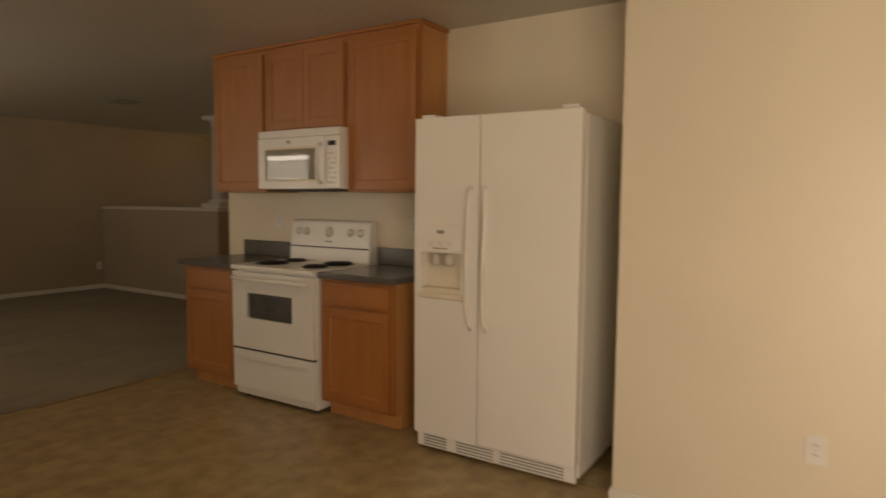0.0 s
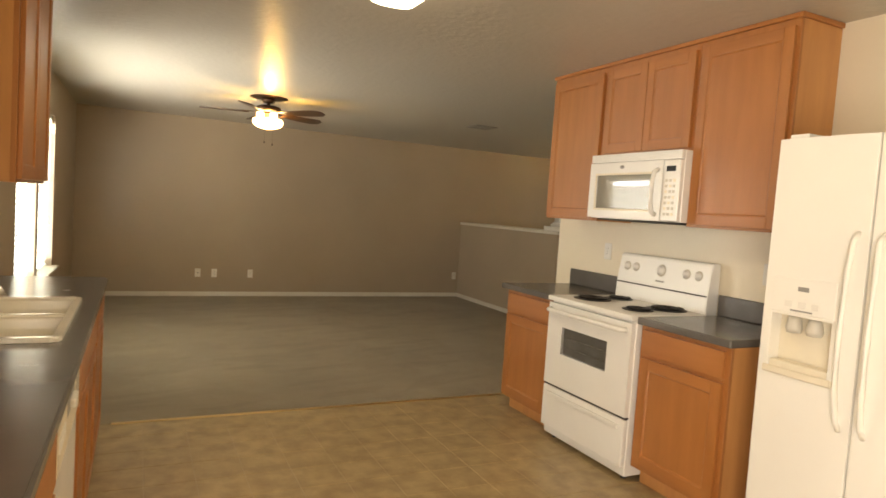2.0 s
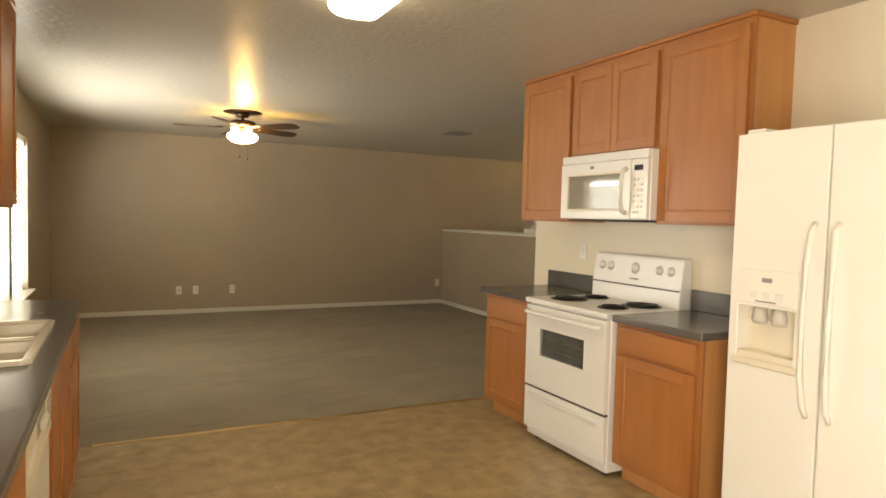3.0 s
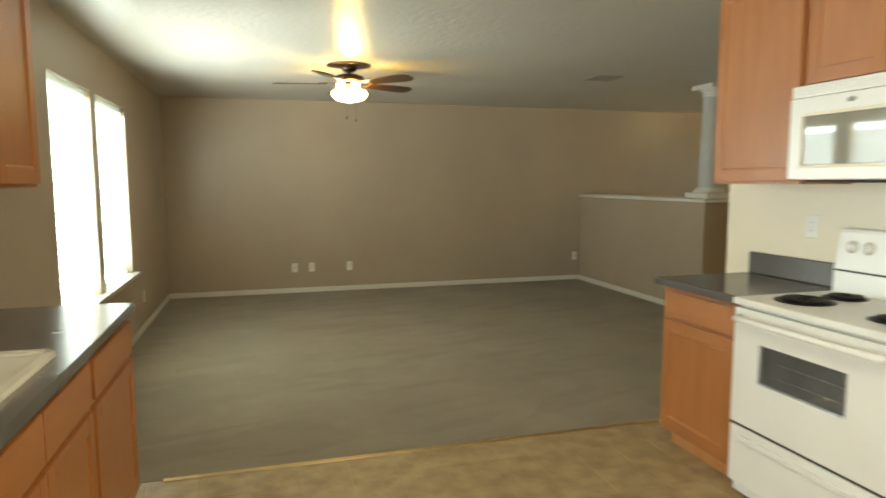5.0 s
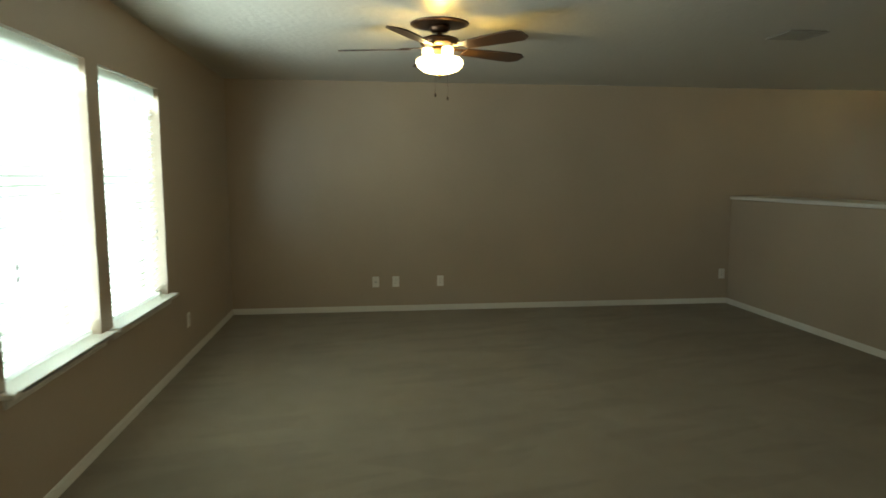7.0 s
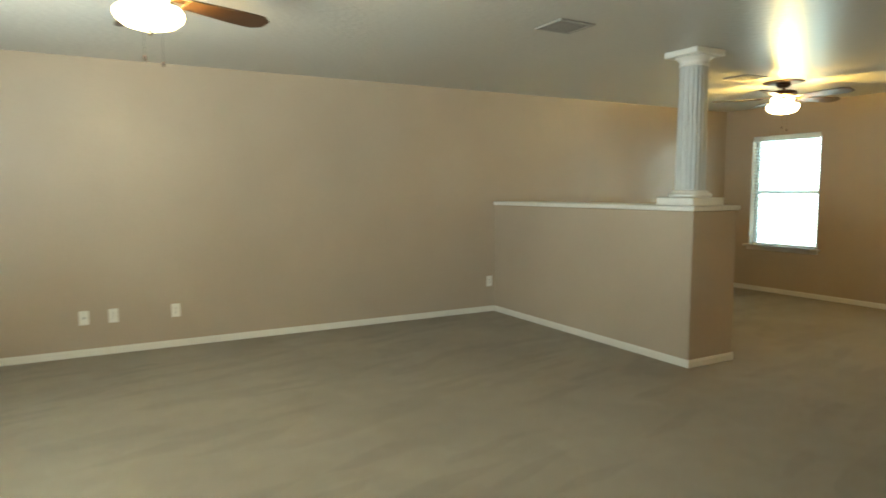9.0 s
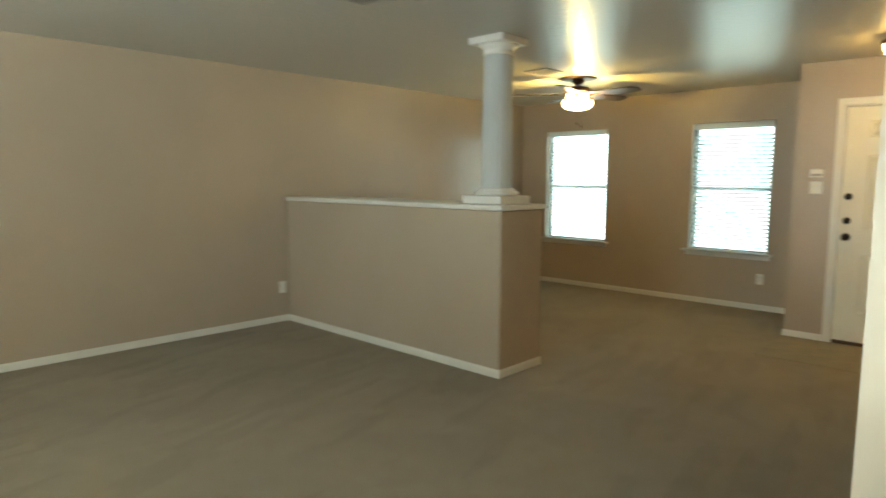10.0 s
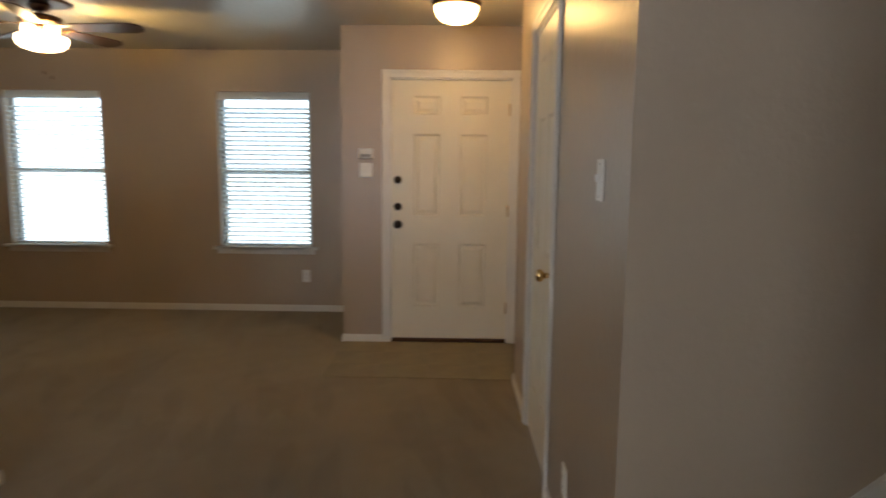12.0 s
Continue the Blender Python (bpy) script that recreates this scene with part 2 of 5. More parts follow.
def box(x0, x1, y0, y1, z0, z1, bevel=0.0, bm=None, segs=1):
    bm = bm or bmesh.new()
    got = bmesh.ops.create_cube(bm, size=1.0)
    vs = got["verts"]
    c = Vector(((x0 + x1) / 2, (y0 + y1) / 2, (z0 + z1) / 2))
    s = Vector((abs(x1 - x0), abs(y1 - y0), abs(z1 - z0)))
    for v in vs:
        v.co = Vector((v.co.x * s.x, v.co.y * s.y, v.co.z * s.z)) + c
    if bevel:
        es = list({e for v in vs for e in v.link_edges})
        bmesh.ops.bevel(bm, geom=es, offset=bevel, segments=segs, profile=0.7, affect="EDGES", clamp_overlap=True)
    return bm


def lathe(profile, centre, steps=32, bm=None, ripple=0.0, count=0):
    """Turns (radius, height) pairs about a vertical axis."""
    bm = bm or bmesh.new()
    rings = []
    for r, z in profile:
        ring = []
        for i in range(steps):
            a = 2 * math.pi * i / steps
            q = r * (1 + ripple * math.cos(count * a)) if count else r
            ring.append(bm.verts.new((centre[0] + q * math.cos(a), centre[1] + q * math.sin(a), centre[2] + z)))
        rings.append(ring)
    for a, b in zip(rings, rings[1:]):
        for i in range(steps):
            bm.faces.new((a[i], a[(i + 1) % steps], b[(i + 1) % steps], b[i]))
    for ring in (rings[0], rings[-1]):
        if (ring[0].co - ring[steps // 2].co).length > 1e-4:
            bm.faces.new(ring)
    for f in bm.faces:
        f.smooth = True
    return bm


def turned(bm, m):
    bmesh.ops.transform(bm, matrix=m, verts=bm.verts)
    return bm


def rod(a, b, r, steps=10, bm=None):
    bm = bm or bmesh.new()
    a, b = Vector(a), Vector(b)
    m = Matrix.Translation((a + b) / 2) @ (b - a).to_track_quat("Z", "Y").to_matrix().to_4x4()
    bmesh.ops.create_cone(bm, cap_ends=True, segments=steps, radius1=r, radius2=r, depth=(b - a).length, matrix=m)
    for f in bm.faces:
        f.smooth = len(f.verts) == 4
    return bm


def tube(points, r, steps=10, bm=None, flat=1.0):
    """A rounded bar along points; flat squashes its section."""
    bm = bm or bmesh.new()
    pts = [Vector(p) for p in points]
    rings = []
    for i, p in enumerate(pts):
        d = (pts[min(i + 1, len(pts) - 1)] - pts[max(i - 1, 0)]).normalized()
        q = d.to_track_quat("Z", "Y").to_matrix()
        rings.append([bm.verts.new(p + q @ Vector((r * math.cos(2 * math.pi * k / steps), r * flat * math.sin(2 * math.pi * k / steps), 0))) for k in range(steps)])
    for a, b in zip(rings, rings[1:]):
        for k in range(steps):
            bm.faces.new((a[k], a[(k + 1) % steps], b[(k + 1) % steps], b[k]))
    bm.faces.new(rings[0])
    bm.faces.new(rings[-1])
    for f in bm.faces:
        f.smooth = len(f.verts) == 4
    return bm


def wall_mesh(axis, at, thick, u0, u1, z0, z1, holes=()):
    """A wall whose plane is axis = at, from at to at + thick, along u, pierced by holes (u0, u1, z0, z1)."""
    us = sorted({u0, u1, *[h[0] for h in holes], *[h[1] for h in holes]})
    zs = sorted({z0, z1, *[h[2] for h in holes], *[h[3] for h in holes]})
    solid = lambda i, j: 0 <= i < len(us) - 1 and 0 <= j < len(zs) - 1 and not any(
        h[0] < (us[i] + us[i + 1]) / 2 < h[1] and h[2] < (zs[j] + zs[j + 1]) / 2 < h[3] for h in holes)
    bm = bmesh.new()
    verts = {}

    def v(u, w, z):
        if (u, w, z) not in verts:
            verts[(u, w, z)] = bm.verts.new((w, u, z) if axis == "x" else (u, w, z))
        return verts[(u, w, z)]
    a, b = at, at + thick
    for i in range(len(us) - 1):
        for j in range(len(zs) - 1):
            if not solid(i, j):
                continue
            p, q, r, s = us[i], us[i + 1], zs[j], zs[j + 1]
            bm.faces.new((v(p, a, r), v(q, a, r), v(q, a, s), v(p, a, s)))
            bm.faces.new((v(p, b, r), v(q, b, r), v(q, b, s), v(p, b, s)))
            if not solid(i - 1, j):
                bm.faces.new((v(p, a, r), v(p, b, r), v(p, b, s), v(p, a, s)))
            if not solid(i + 1, j):
                bm.faces.new((v(q, a, r), v(q, b, r), v(q, b, s), v(q, a, s)))
            if not solid(i, j - 1):
                bm.faces.new((v(p, a, r), v(q, a, r), v(q, b, r), v(p, b, r)))
            if not solid(i, j + 1):
                bm.faces.new((v(p, a, s), v(q, a, s), v(q, b, s), v(p, b, s)))
    return bm


def framed_door(parent, m, w, h, rail=0.055, depth=0.019, recess=0.008):
    """A framed cabinet door in u (width), v (height), n (outwards): panel, two stiles, two rails."""
    p = bmesh.new()
    rings = []
    for ins, n in ((rail - 0.004, 0.002), (rail - 0.004, depth - 0.004), (rail + 0.004, depth - 0.003), (rail + 0.009, depth - recess), (rail + 0.02, depth - recess)):
        rings.append([p.verts.new(c) for c in ((ins, ins, n), (w - ins, ins, n), (w - ins, h - ins, n), (ins, h - ins, n))])
    for a, b in zip(rings, rings[1:]):
        for k in range(4):
            p.faces.new((a[k], a[(k + 1) % 4], b[(k + 1) % 4], b[k]))
    p.faces.new(rings[0])
    p.faces.new(rings[-1])
    door = part("door", turned(p, m), OAK, parent)
    for nm, a, b, c, d in (("stile", 0, rail, 0, h), ("stile", w - rail, w, 0, h), ("rail", rail + 0.0004, w - rail - 0.0004, 0, rail), ("rail", rail + 0.0004, w - rail - 0.0004, h - rail, h)):
        part(nm, turned(box(a, b, c, d, 0, depth, 0.003, None, 2), m), OAK if nm == "stile" else OAK_H, door)
    return door


def out_minus_x(x, y, z):
    """u runs to -y, v up, n to -x."""
    return Matrix(((0, 0, -1, x), (-1, 0, 0, y), (0, 1, 0, z), (0, 0, 0, 1)))


def out_plus_x(x, y, z):
    """u runs to +y, v up, n to +x."""
    return Matrix(((0, 0, 1, x), (1, 0, 0, y), (0, 1, 0, z), (0, 0, 0, 1)))


def out_plus_y(x, y, z):
    """u runs to -x, v up, n to +y."""
    return Matrix(((-1, 0, 0, x), (0, 0, 1, y), (0, 1, 0, z), (0, 0, 0, 1)))


def out_minus_y(x, y, z):
    """u runs to +x, v up, n to -y."""
    return Matrix(((1, 0, 0, x), (0, 0, -1, y), (0, 1, 0, z), (0, 0, 0, 1)))

# ---------------------------------------------------------------- shell
WINDOWS_L = ((6.235, 7.14, 0.595, 2.05), (7.30, 8.28, 0.595, 2.05))
WINDOWS_F = ((7.09, 7.954, 0.60, 2.055), (9.046, 9.951, 0.60, 2.055))
PATIO = (-0.7, 0.9, 0.02, 2.05)
T = 0.14
structure("wall_west", wall_mesh("x", X_WIN, -T, Y_BACK - T, Y_FAR + T, 0, CEIL, (*WINDOWS_L, PATIO)), TAUPE, "taupe painted textured wall with two windows", "wall")
structure("wall_north", wall_mesh("y", Y_FAR, T, X_WIN, X_FRONT + T, 0, CEIL), TAUPE, "long taupe painted textured drywall wall", "wall")
structure("wall_east", wall_mesh("x", X_FRONT, T, Y_RET - T, Y_FAR, 0, CEIL, WINDOWS_F), TAUPE, "taupe painted front wall with two windows", "wall")
structure("wall_entry", wall_mesh("x", X_DOOR, T, 5.06, Y_RET, 0, CEIL, ((5.318, 6.249, 0.0, 2.05),)), TAUPE, "taupe painted wall around the front door", "wall")
structure("wall_return", wall_mesh("y", Y_RET, -T, X_DOOR + T, X_FRONT, 0, CEIL), TAUPE, "short taupe return wall beside the entry", "wall")
structure("wall_closet", wall_mesh("y", Y_CLO, -0.12, X_HALL, 6.74, 0, CEIL, ((5.34, 6.06, 0.0, 2.05),)), TAUPE, "taupe painted closet wall with a white door", "wall")
structure("wall_closet_return", wall_mesh("y", 5.21, -0.12, 6.62, X_DOOR, 0, CEIL), TAUPE, "short taupe wall beside the front door", "wall")
structure("wall_hall", wall_mesh("x", X_HALL, 0.12, 1.80, Y_CLO - 0.12, 0, CEIL), TAUPE, "taupe painted hall wall", "wall")
structure("wall_hall_end", wall_mesh("y", 1.80, -0.12, X_KIT + 0.12, X_HALL + 0.12, 0, CEIL), TAUPE, "plain taupe wall closing the hall", "wall")
structure("wall_kitchen", wall_mesh("x", X_KIT, 0.12, 1.68, KIT_END, 0, CEIL), CREAM, "pale cream kitchen wall behind the range", "wall")
structure("wall_pantry_side", wall_mesh("y", 1.80, -0.12, 2.375, X_KIT, 0, CEIL), CREAM, "cream painted wall end beside the refrigerator", "wall")
structure("wall_pantry", wall_mesh("x", 2.375, 0.12, Y_BACK, 1.68, 0, CEIL), CREAM, "cream painted textured kitchen wall", "wall")
structure("wall_south", wall_mesh("y", Y_BACK, -T, X_WIN, 2.495, 0, CEIL), CREAM, "plain cream wall closing the dining end", "wall")
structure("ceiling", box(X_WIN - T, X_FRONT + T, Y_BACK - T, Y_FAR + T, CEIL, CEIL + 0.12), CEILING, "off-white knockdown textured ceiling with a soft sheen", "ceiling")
structure("ground", box(-900, 900, -900, 900, -0.45, -0.25), LAWN, "green lawn outside the house", "ground")
structure("floor", box(X_WIN - T, X_FRONT + T, Y_BACK - T, Y_FAR + T, -0.25, -0.0022), GROUT, "floor slab under the coverings", "floor")


def carpet_mesh():
    bm = bmesh.new()
    box(X_WIN, X_FRONT, STRIP + 0.012, Y_FAR, -0.012, 0.0, 0, bm)
    box(X_KIT + 0.12, X_HALL, 1.80, STRIP + 0.012, -0.012, 0.0, 0, bm)
    return bm


structure("carpet", carpet_mesh(), CARPET, "greyish brown cut-pile carpet with vacuum strokes", "carpet")

# half wall with its cap
HX0, HX1, HY0 = 4.824, 5.325, 7.70
structure("half_wall", box(HX0, HX1, HY0, Y_FAR, 0, 1.195, 0.006), TAUPE, "taupe half-height partition wall", "wall")
cap = bmesh.new()
box(HX0 - 0.02, HX1 + 0.02, HY0 - 0.02, Y_FAR, 1.195, 1.232, 0.006, cap)
structure("half_wall_cap", cap, TRIM, "white painted wooden cap on the partition", "trim")


def baseboard(name, axis, at, side, a, b):
    """side: +1 or -1, the way that the board stands off its wall."""
    bm = bmesh.new()
    t0, t1 = (at, at + side * 0.012)
    if axis == "x":
        box(min(t0, t1), max(t0, t1), a, b, 0.0, 0.048, 0.002, bm)
        box(min(at, at + side * 0.008), max(at, at + side * 0.008), a, b, 0.046, 0.061, 0.003, bm)
    else:
        box(a, b, min(t0, t1), max(t0, t1), 0.0, 0.048, 0.002, bm)
        box(a, b, min(at, at + side * 0.008), max(at, at + side * 0.008), 0.046, 0.061, 0.003, bm)
    return structure(name, bm, TRIM, "white painted wooden baseboard", "baseboard")


baseboard("baseboard_west", "x", X_WIN, 1, 5.05, Y_FAR - 0.013)
baseboard("baseboard_north", "y", Y_FAR, -1, X_WIN, HX0 - 0.013)
baseboard("baseboard_north_room", "y", Y_FAR, -1, HX1 + 0.013, X_FRONT)
baseboard("baseboard_partition", "x", HX0, -1, HY0 - 0.012, Y_FAR)
baseboard("baseboard_partition_end", "y", HY0, -1, HX0 + 0.0, HX1 + 0.012)
baseboard("baseboard_partition_back", "x", HX1, 1, HY0, Y_FAR)
baseboard("baseboard_east", "x", X_FRONT, -1, Y_RET + 0.013, Y_FAR - 0.013)
baseboard("baseboard_return", "y", Y_RET, 1, X_DOOR - 0.012, X_FRONT)
baseboard("baseboard_entry", "x", X_DOOR, -1, 6.309, Y_RET)
baseboard("baseboard_closet", "y", Y_CLO, 1, 6.12, 6.752)
baseboard("baseboard_closet_near", "y", Y_CLO, 1, X_HALL - 0.012, 5.28)
baseboard("baseboard_closet_end", "x", 6.74, 1, 5.222, Y_CLO)
baseboard("baseboard_entry_side", "y", 5.21, 1, 6.752, X_DOOR)
baseboard("baseboard_kitchen_end", "y", KIT_END, 1, X_KIT, X_KIT + 0.132)
baseboard("baseboard_hall", "x", X_KIT + 0.12, 1, 1.80, KIT_END)
baseboard("baseboard_pantry", "x", 2.375, -1, Y_BACK, 1.80)
baseboard("baseboard_pantry_end", "y", 1.80, 1, 2.363, 2.6)


def stair_skirt():
    """Sloped white skirt board on the hall wall."""
    bm = bmesh.new()
    x0, x1 = X_HALL - 0.018, X_HALL - 0.0005
    prof = ((5.21, 0.0), (5.21, 0.24), (5.17, 0.27), (3.62, 1.52), (3.62, 1.24), (5.02, 0.0))
    a = [bm.verts.new((x0, y, z)) for y, z in prof]
    b = [bm.verts.new((x1, y, z)) for y, z in prof]
    bm.faces.new(a)
    bm.faces.new(list(reversed(b)))
    for i in range(len(prof)):
        j = (i + 1) % len(prof)
        bm.faces.new((a[i], a[j], b[j], b[i]))
    structure("stair_skirt", bm, TRIM, "sloping white skirt board on the hall wall", "trim")


stair_skirt()

# metal strip between vinyl and carpet
strip = bmesh.new()
box(-0.07, X_KIT + 0.0, STRIP - 0.018, STRIP + 0.018, 0.0005, 0.005, 0.0022, strip)
structure("transition_strip", strip, STRIPM, "brass metal strip between vinyl and carpet", "trim")

# ---------------------------------------------------------------- windows and doors


def window_unit(name, x, side, y0, y1, z0, z1, label, slat_tilt, cord_y, slat_mat, hang=0.06):
    """side: +1 when the room lies towards +x. Frame, sashes, panes, sill; the blind is a thing of its own."""
    win = thing(name, (x, (y0 + y1) / 2, z0), label, "window", "", "structure")
    o = -side
    xa = lambda d: x + o * d

    def bx(d0, d1, ya, yb, za, zb, bev=0.002, bm=None):
        p, q = xa(d0), xa(d1)
        return box(min(p, q), max(p, q), ya, yb, za, zb, bev, bm)
    fr = bmesh.new()
    bx(0.095, 0.138, y0 + 0.001, y0 + 0.04, z0 + 0.001, z1 - 0.001, 0.002, fr)
    bx(0.095, 0.138, y1 - 0.04, y1 - 0.001, z0 + 0.001, z1 - 0.001, 0.002, fr)
    bx(0.095, 0.138, y0 + 0.04, y1 - 0.04, z1 - 0.04, z1 - 0.001, 0.002, fr)
    bx(0.095, 0.138, y0 + 0.04, y1 - 0.04, z0 + 0.001, z0 + 0.04, 0.002, fr)
    part("window_frame", fr, VINYLFRAME, win)
    zm = (z0 + z1) / 2 - 0.01
    part("meeting_rail", bx(0.098, 0.136, y0 + 0.04, y1 - 0.04, zm - 0.022, zm + 0.022), VINYLFRAME, win)
    for a, b in ((z0 + 0.04, zm - 0.022), (zm + 0.022, z1 - 0.04)):
        pane = part("pane", bx(0.114, 0.119, y0 + 0.04, y1 - 0.04, a, b, 0), GLASS, win)
        pane.visible_shadow = False
    sill = bmesh.new()
    s0, s1 = xa(0.094), xa(-0.06)
    box(min(s0, s1), max(s0, s1), y0 - 0.0, y1 + 0.0, z0 + 0.001, z0 + 0.02, 0.003, sill)
    e0, e1 = xa(-0.001), xa(-0.06)
    box(min(e0, e1), max(e0, e1), y0 - 0.06, y1 + 0.06, z0 - 0.004, z0 + 0.0205, 0.004, sill)
    part("window_sill", sill, TRIM, win)
    a0, a1 = xa(-0.001), xa(-0.014)
    part("apron", box(min(a0, a1), max(a0, a1), y0 - 0.03, y1 + 0.03, z0 - 0.05, z0 - 0.004, 0.002), TRIM, win)
    # blind
    bl = thing("window_blind", (xa(hang), (y0 + y1) / 2, z1 - 0.05), "white horizontal slat blind, lowered, in a window", "blind", "window blinds")
    part("headrail", bx(hang - 0.023, hang + 0.023, y0 + 0.012, y1 - 0.012, z1 - 0.052, z1 - 0.004), SLAT, bl)
    part("valance", bx(hang - 0.033, hang - 0.027, y0 + 0.008, y1 - 0.008, z1 - 0.075, z1 - 0.003, 0.0015), SLAT, bl)
    part("bottom_rail", bx(hang - 0.02, hang + 0.022, y0 + 0.014, y1 - 0.014, z0 + 0.024, z0 + 0.046, 0.004), SLAT, bl)
    pitch = 0.0425
    count = int((z1 - 0.09 - z0 - 0.06) / pitch)
    me = None
    for i in range(count):
        z = z0 + 0.072 + i * pitch
        if me is None:
            sb = bmesh.new()
            n = 5
            rows = []
            for k in range(n):
                u = (k / (n - 1) - 0.5) * 0.046
                crown = 0.003 * (1 - (2 * k / (n - 1) - 1) ** 2)
                rows.append([sb.verts.new((u, s * (y1 - y0 - 0.03) / 2, crown + t)) for s in (-1, 1) for t in (0.0, 0.0022)])
            for p, q in zip(rows, rows[1:]):
                sb.faces.new((p[0], p[2], q[2], q[0]))
                sb.faces.new((p[1], p[3], q[3], q[1]))
                sb.faces.new((p[0], p[1], q[1], q[0]))
                sb.faces.new((p[2], p[3], q[3], q[2]))
            sb.faces.new((rows[0][0], rows[0][1], rows[0][3], rows[0][2]))
            sb.faces.new((rows[-1][0], rows[-1][1], rows[-1][3], rows[-1][2]))
            bmesh.ops.recalc_face_normals(sb, faces=sb.faces)
            bmesh.ops.rotate(sb, verts=sb.verts, matrix=Matrix.Rotation(radians(slat_tilt) * side, 3, "Y"))
            me = bpy.data.meshes.new("slat")
            sb.to_mesh(me)
            sb.free()
            me.materials.append(slat_mat)
        ob = new("slat", me)
        ob.parent = bl
        ob.location = (0, 0, z - (z1 - 0.05))
    for dy in (0.18, (y1 - y0) / 2, y1 - y0 - 0.18):
        part("ladder_cord", rod((xa(hang - 0.025), y0 + dy, z0 + 0.046), (xa(hang - 0.025), y0 + dy, z1 - 0.05), 0.0014, 5), SLAT, bl)
    part("tilt_wand", rod((xa(hang - 0.038), cord_y, z1 - 0.62), (xa(hang - 0.038), cord_y, z1 - 0.08), 0.004, 6), SLAT, bl, "clear tilt wand")
    for dz in (0.0, 0.05):
        part("cord_tassel", lathe([(0.002, 0.03), (0.006, 0.02), (0.008, 0.0), (0.002, -0.002)], (xa(hang - 0.04), cord_y + 0.03, z0 + 0.42 + dz), 8), GREY_P, bl, "small grey cord tassel")


window_unit("window_1", X_WIN, 1, *WINDOWS_L[0], "tall white single-hung window blown out by daylight", -44, 6.39, SLAT)
window_unit("window_2", X_WIN, 1, *WINDOWS_L[1], "tall white single-hung window beside its twin", -44, 8.13, SLAT)
window_unit("window_3", X_FRONT, -1, *WINDOWS_F[0], "white front window with daylight behind its blind", -24, 7.84, SLAT_F, 0.036)
window_unit("window_4", X_FRONT, -1, *WINDOWS_F[1], "white front window with daylight behind its blind", -12, 9.20, SLAT_F, 0.036)


def patio_door():
    d = thing("patio_door", (X_WIN - 0.08, 0.1, 0.02), "white framed glass patio door in the dining end", "door", "", "structure")
    fr = bmesh.new()
    for a, b, c, e in ((-0.7, -0.64, 0.02, 2.05), (0.84, 0.9, 0.02, 2.05), (-0.64, 0.84, 1.99, 2.05), (-0.64, 0.84, 0.02, 0.09), (0.06, 0.14, 0.09, 1.99)):
        box(X_WIN - 0.135, X_WIN - 0.115, a + 0.001, b - 0.001, c + 0.001, e - 0.001, 0.002, fr)
    part("door_frame", fr, VINYLFRAME, d)
    g = part("pane", box(X_WIN - 0.128, X_WIN - 0.123, -0.64, 0.84, 0.09, 1.99), GLASS, d)
    g.visible_shadow = False


patio_door()


def six_panel(bm, m, w, h, t=0.04):
    """Moulded six-panel leaf in u, v, n."""
    tm = bmesh.new()
    st, mid = 0.17 * w / 0.9, 0.155 * w / 0.9
    pw = (w - 2 * st - mid) / 2
    rows = ((0.255, 0.50), (0.975, 0.625), (1.745, 0.14))
    us = (st, st + pw + mid)
    box(0, w, 0, h, 0, t - 0.009, 0, tm)
    front = wall_mesh("y", t - 0.009, 0.009, 0, w, 0, h, [(u, u + pw, v, v + ph) for u in us for v, ph in rows])
    # wall_mesh gives (u, n, z): turn it so that n is the third axis
    for v in front.verts:
        v.co = Vector((v.co.x, v.co.z, v.co.y))
    me = bpy.data.meshes.new("tmp")
    front.to_mesh(me)
    front.free()
    tm.from_mesh(me)
    bpy.data.meshes.remove(me)
    for u in us:
        for v, ph in rows:
            # sloped rim and raised field
            rings = []
            for ins, n in ((0.0, t - 0.001), (0.012, t - 0.008), (0.022, t - 0.008), (0.045, t - 0.002)):
                rings.append([tm.verts.new(c) for c in ((u + ins, v + ins, n), (u + pw - ins, v + ins, n), (u + pw - ins, v + ph - ins, n), (u + ins, v + ph - ins, n))])
            for a, b in zip(rings, rings[1:]):
                for k in range(4):
                    tm.faces.new((a[k], a[(k + 1) % 4], b[(k + 1) % 4], b[k]))
            tm.faces.new(rings[-1])
    bmesh.ops.transform(tm, matrix=m, verts=tm.verts)
    me = bpy.data.meshes.new("tmp")
    tm.to_mesh(me)
    tm.free()
    bm.from_mesh(me)
    bpy.data.meshes.remove(me)
    return bm


def casing(parent, m, w, h, face=0.058, t=0.016):
    """Moulded casing round an opening of w by h; two legs and a head."""
    for nm, a, b, c, d in (("casing_leg", -face, 0, 0, h + face), ("casing_leg", w, w + face, 0, h + face), ("casing_head", 0, w, h, h + face)):
        bm = bmesh.new()
        box(a, b, c, d, 0.001, t * 0.65, 0.002, bm)
        if nm == "casing_head":
            box(a, b, c + face * 0.55, d - 0.004, t * 0.6, t, 0.003, bm)
        elif a < 0:
            box(a + 0.004, b - face * 0.55, c, d - 0.004, t * 0.6, t, 0.003, bm)
        else:
            box(a + face * 0.55, b - 0.004, c, d - 0.004, t * 0.6, t, 0.003, bm)
        part(nm, turned(bm, m), TRIM, parent)


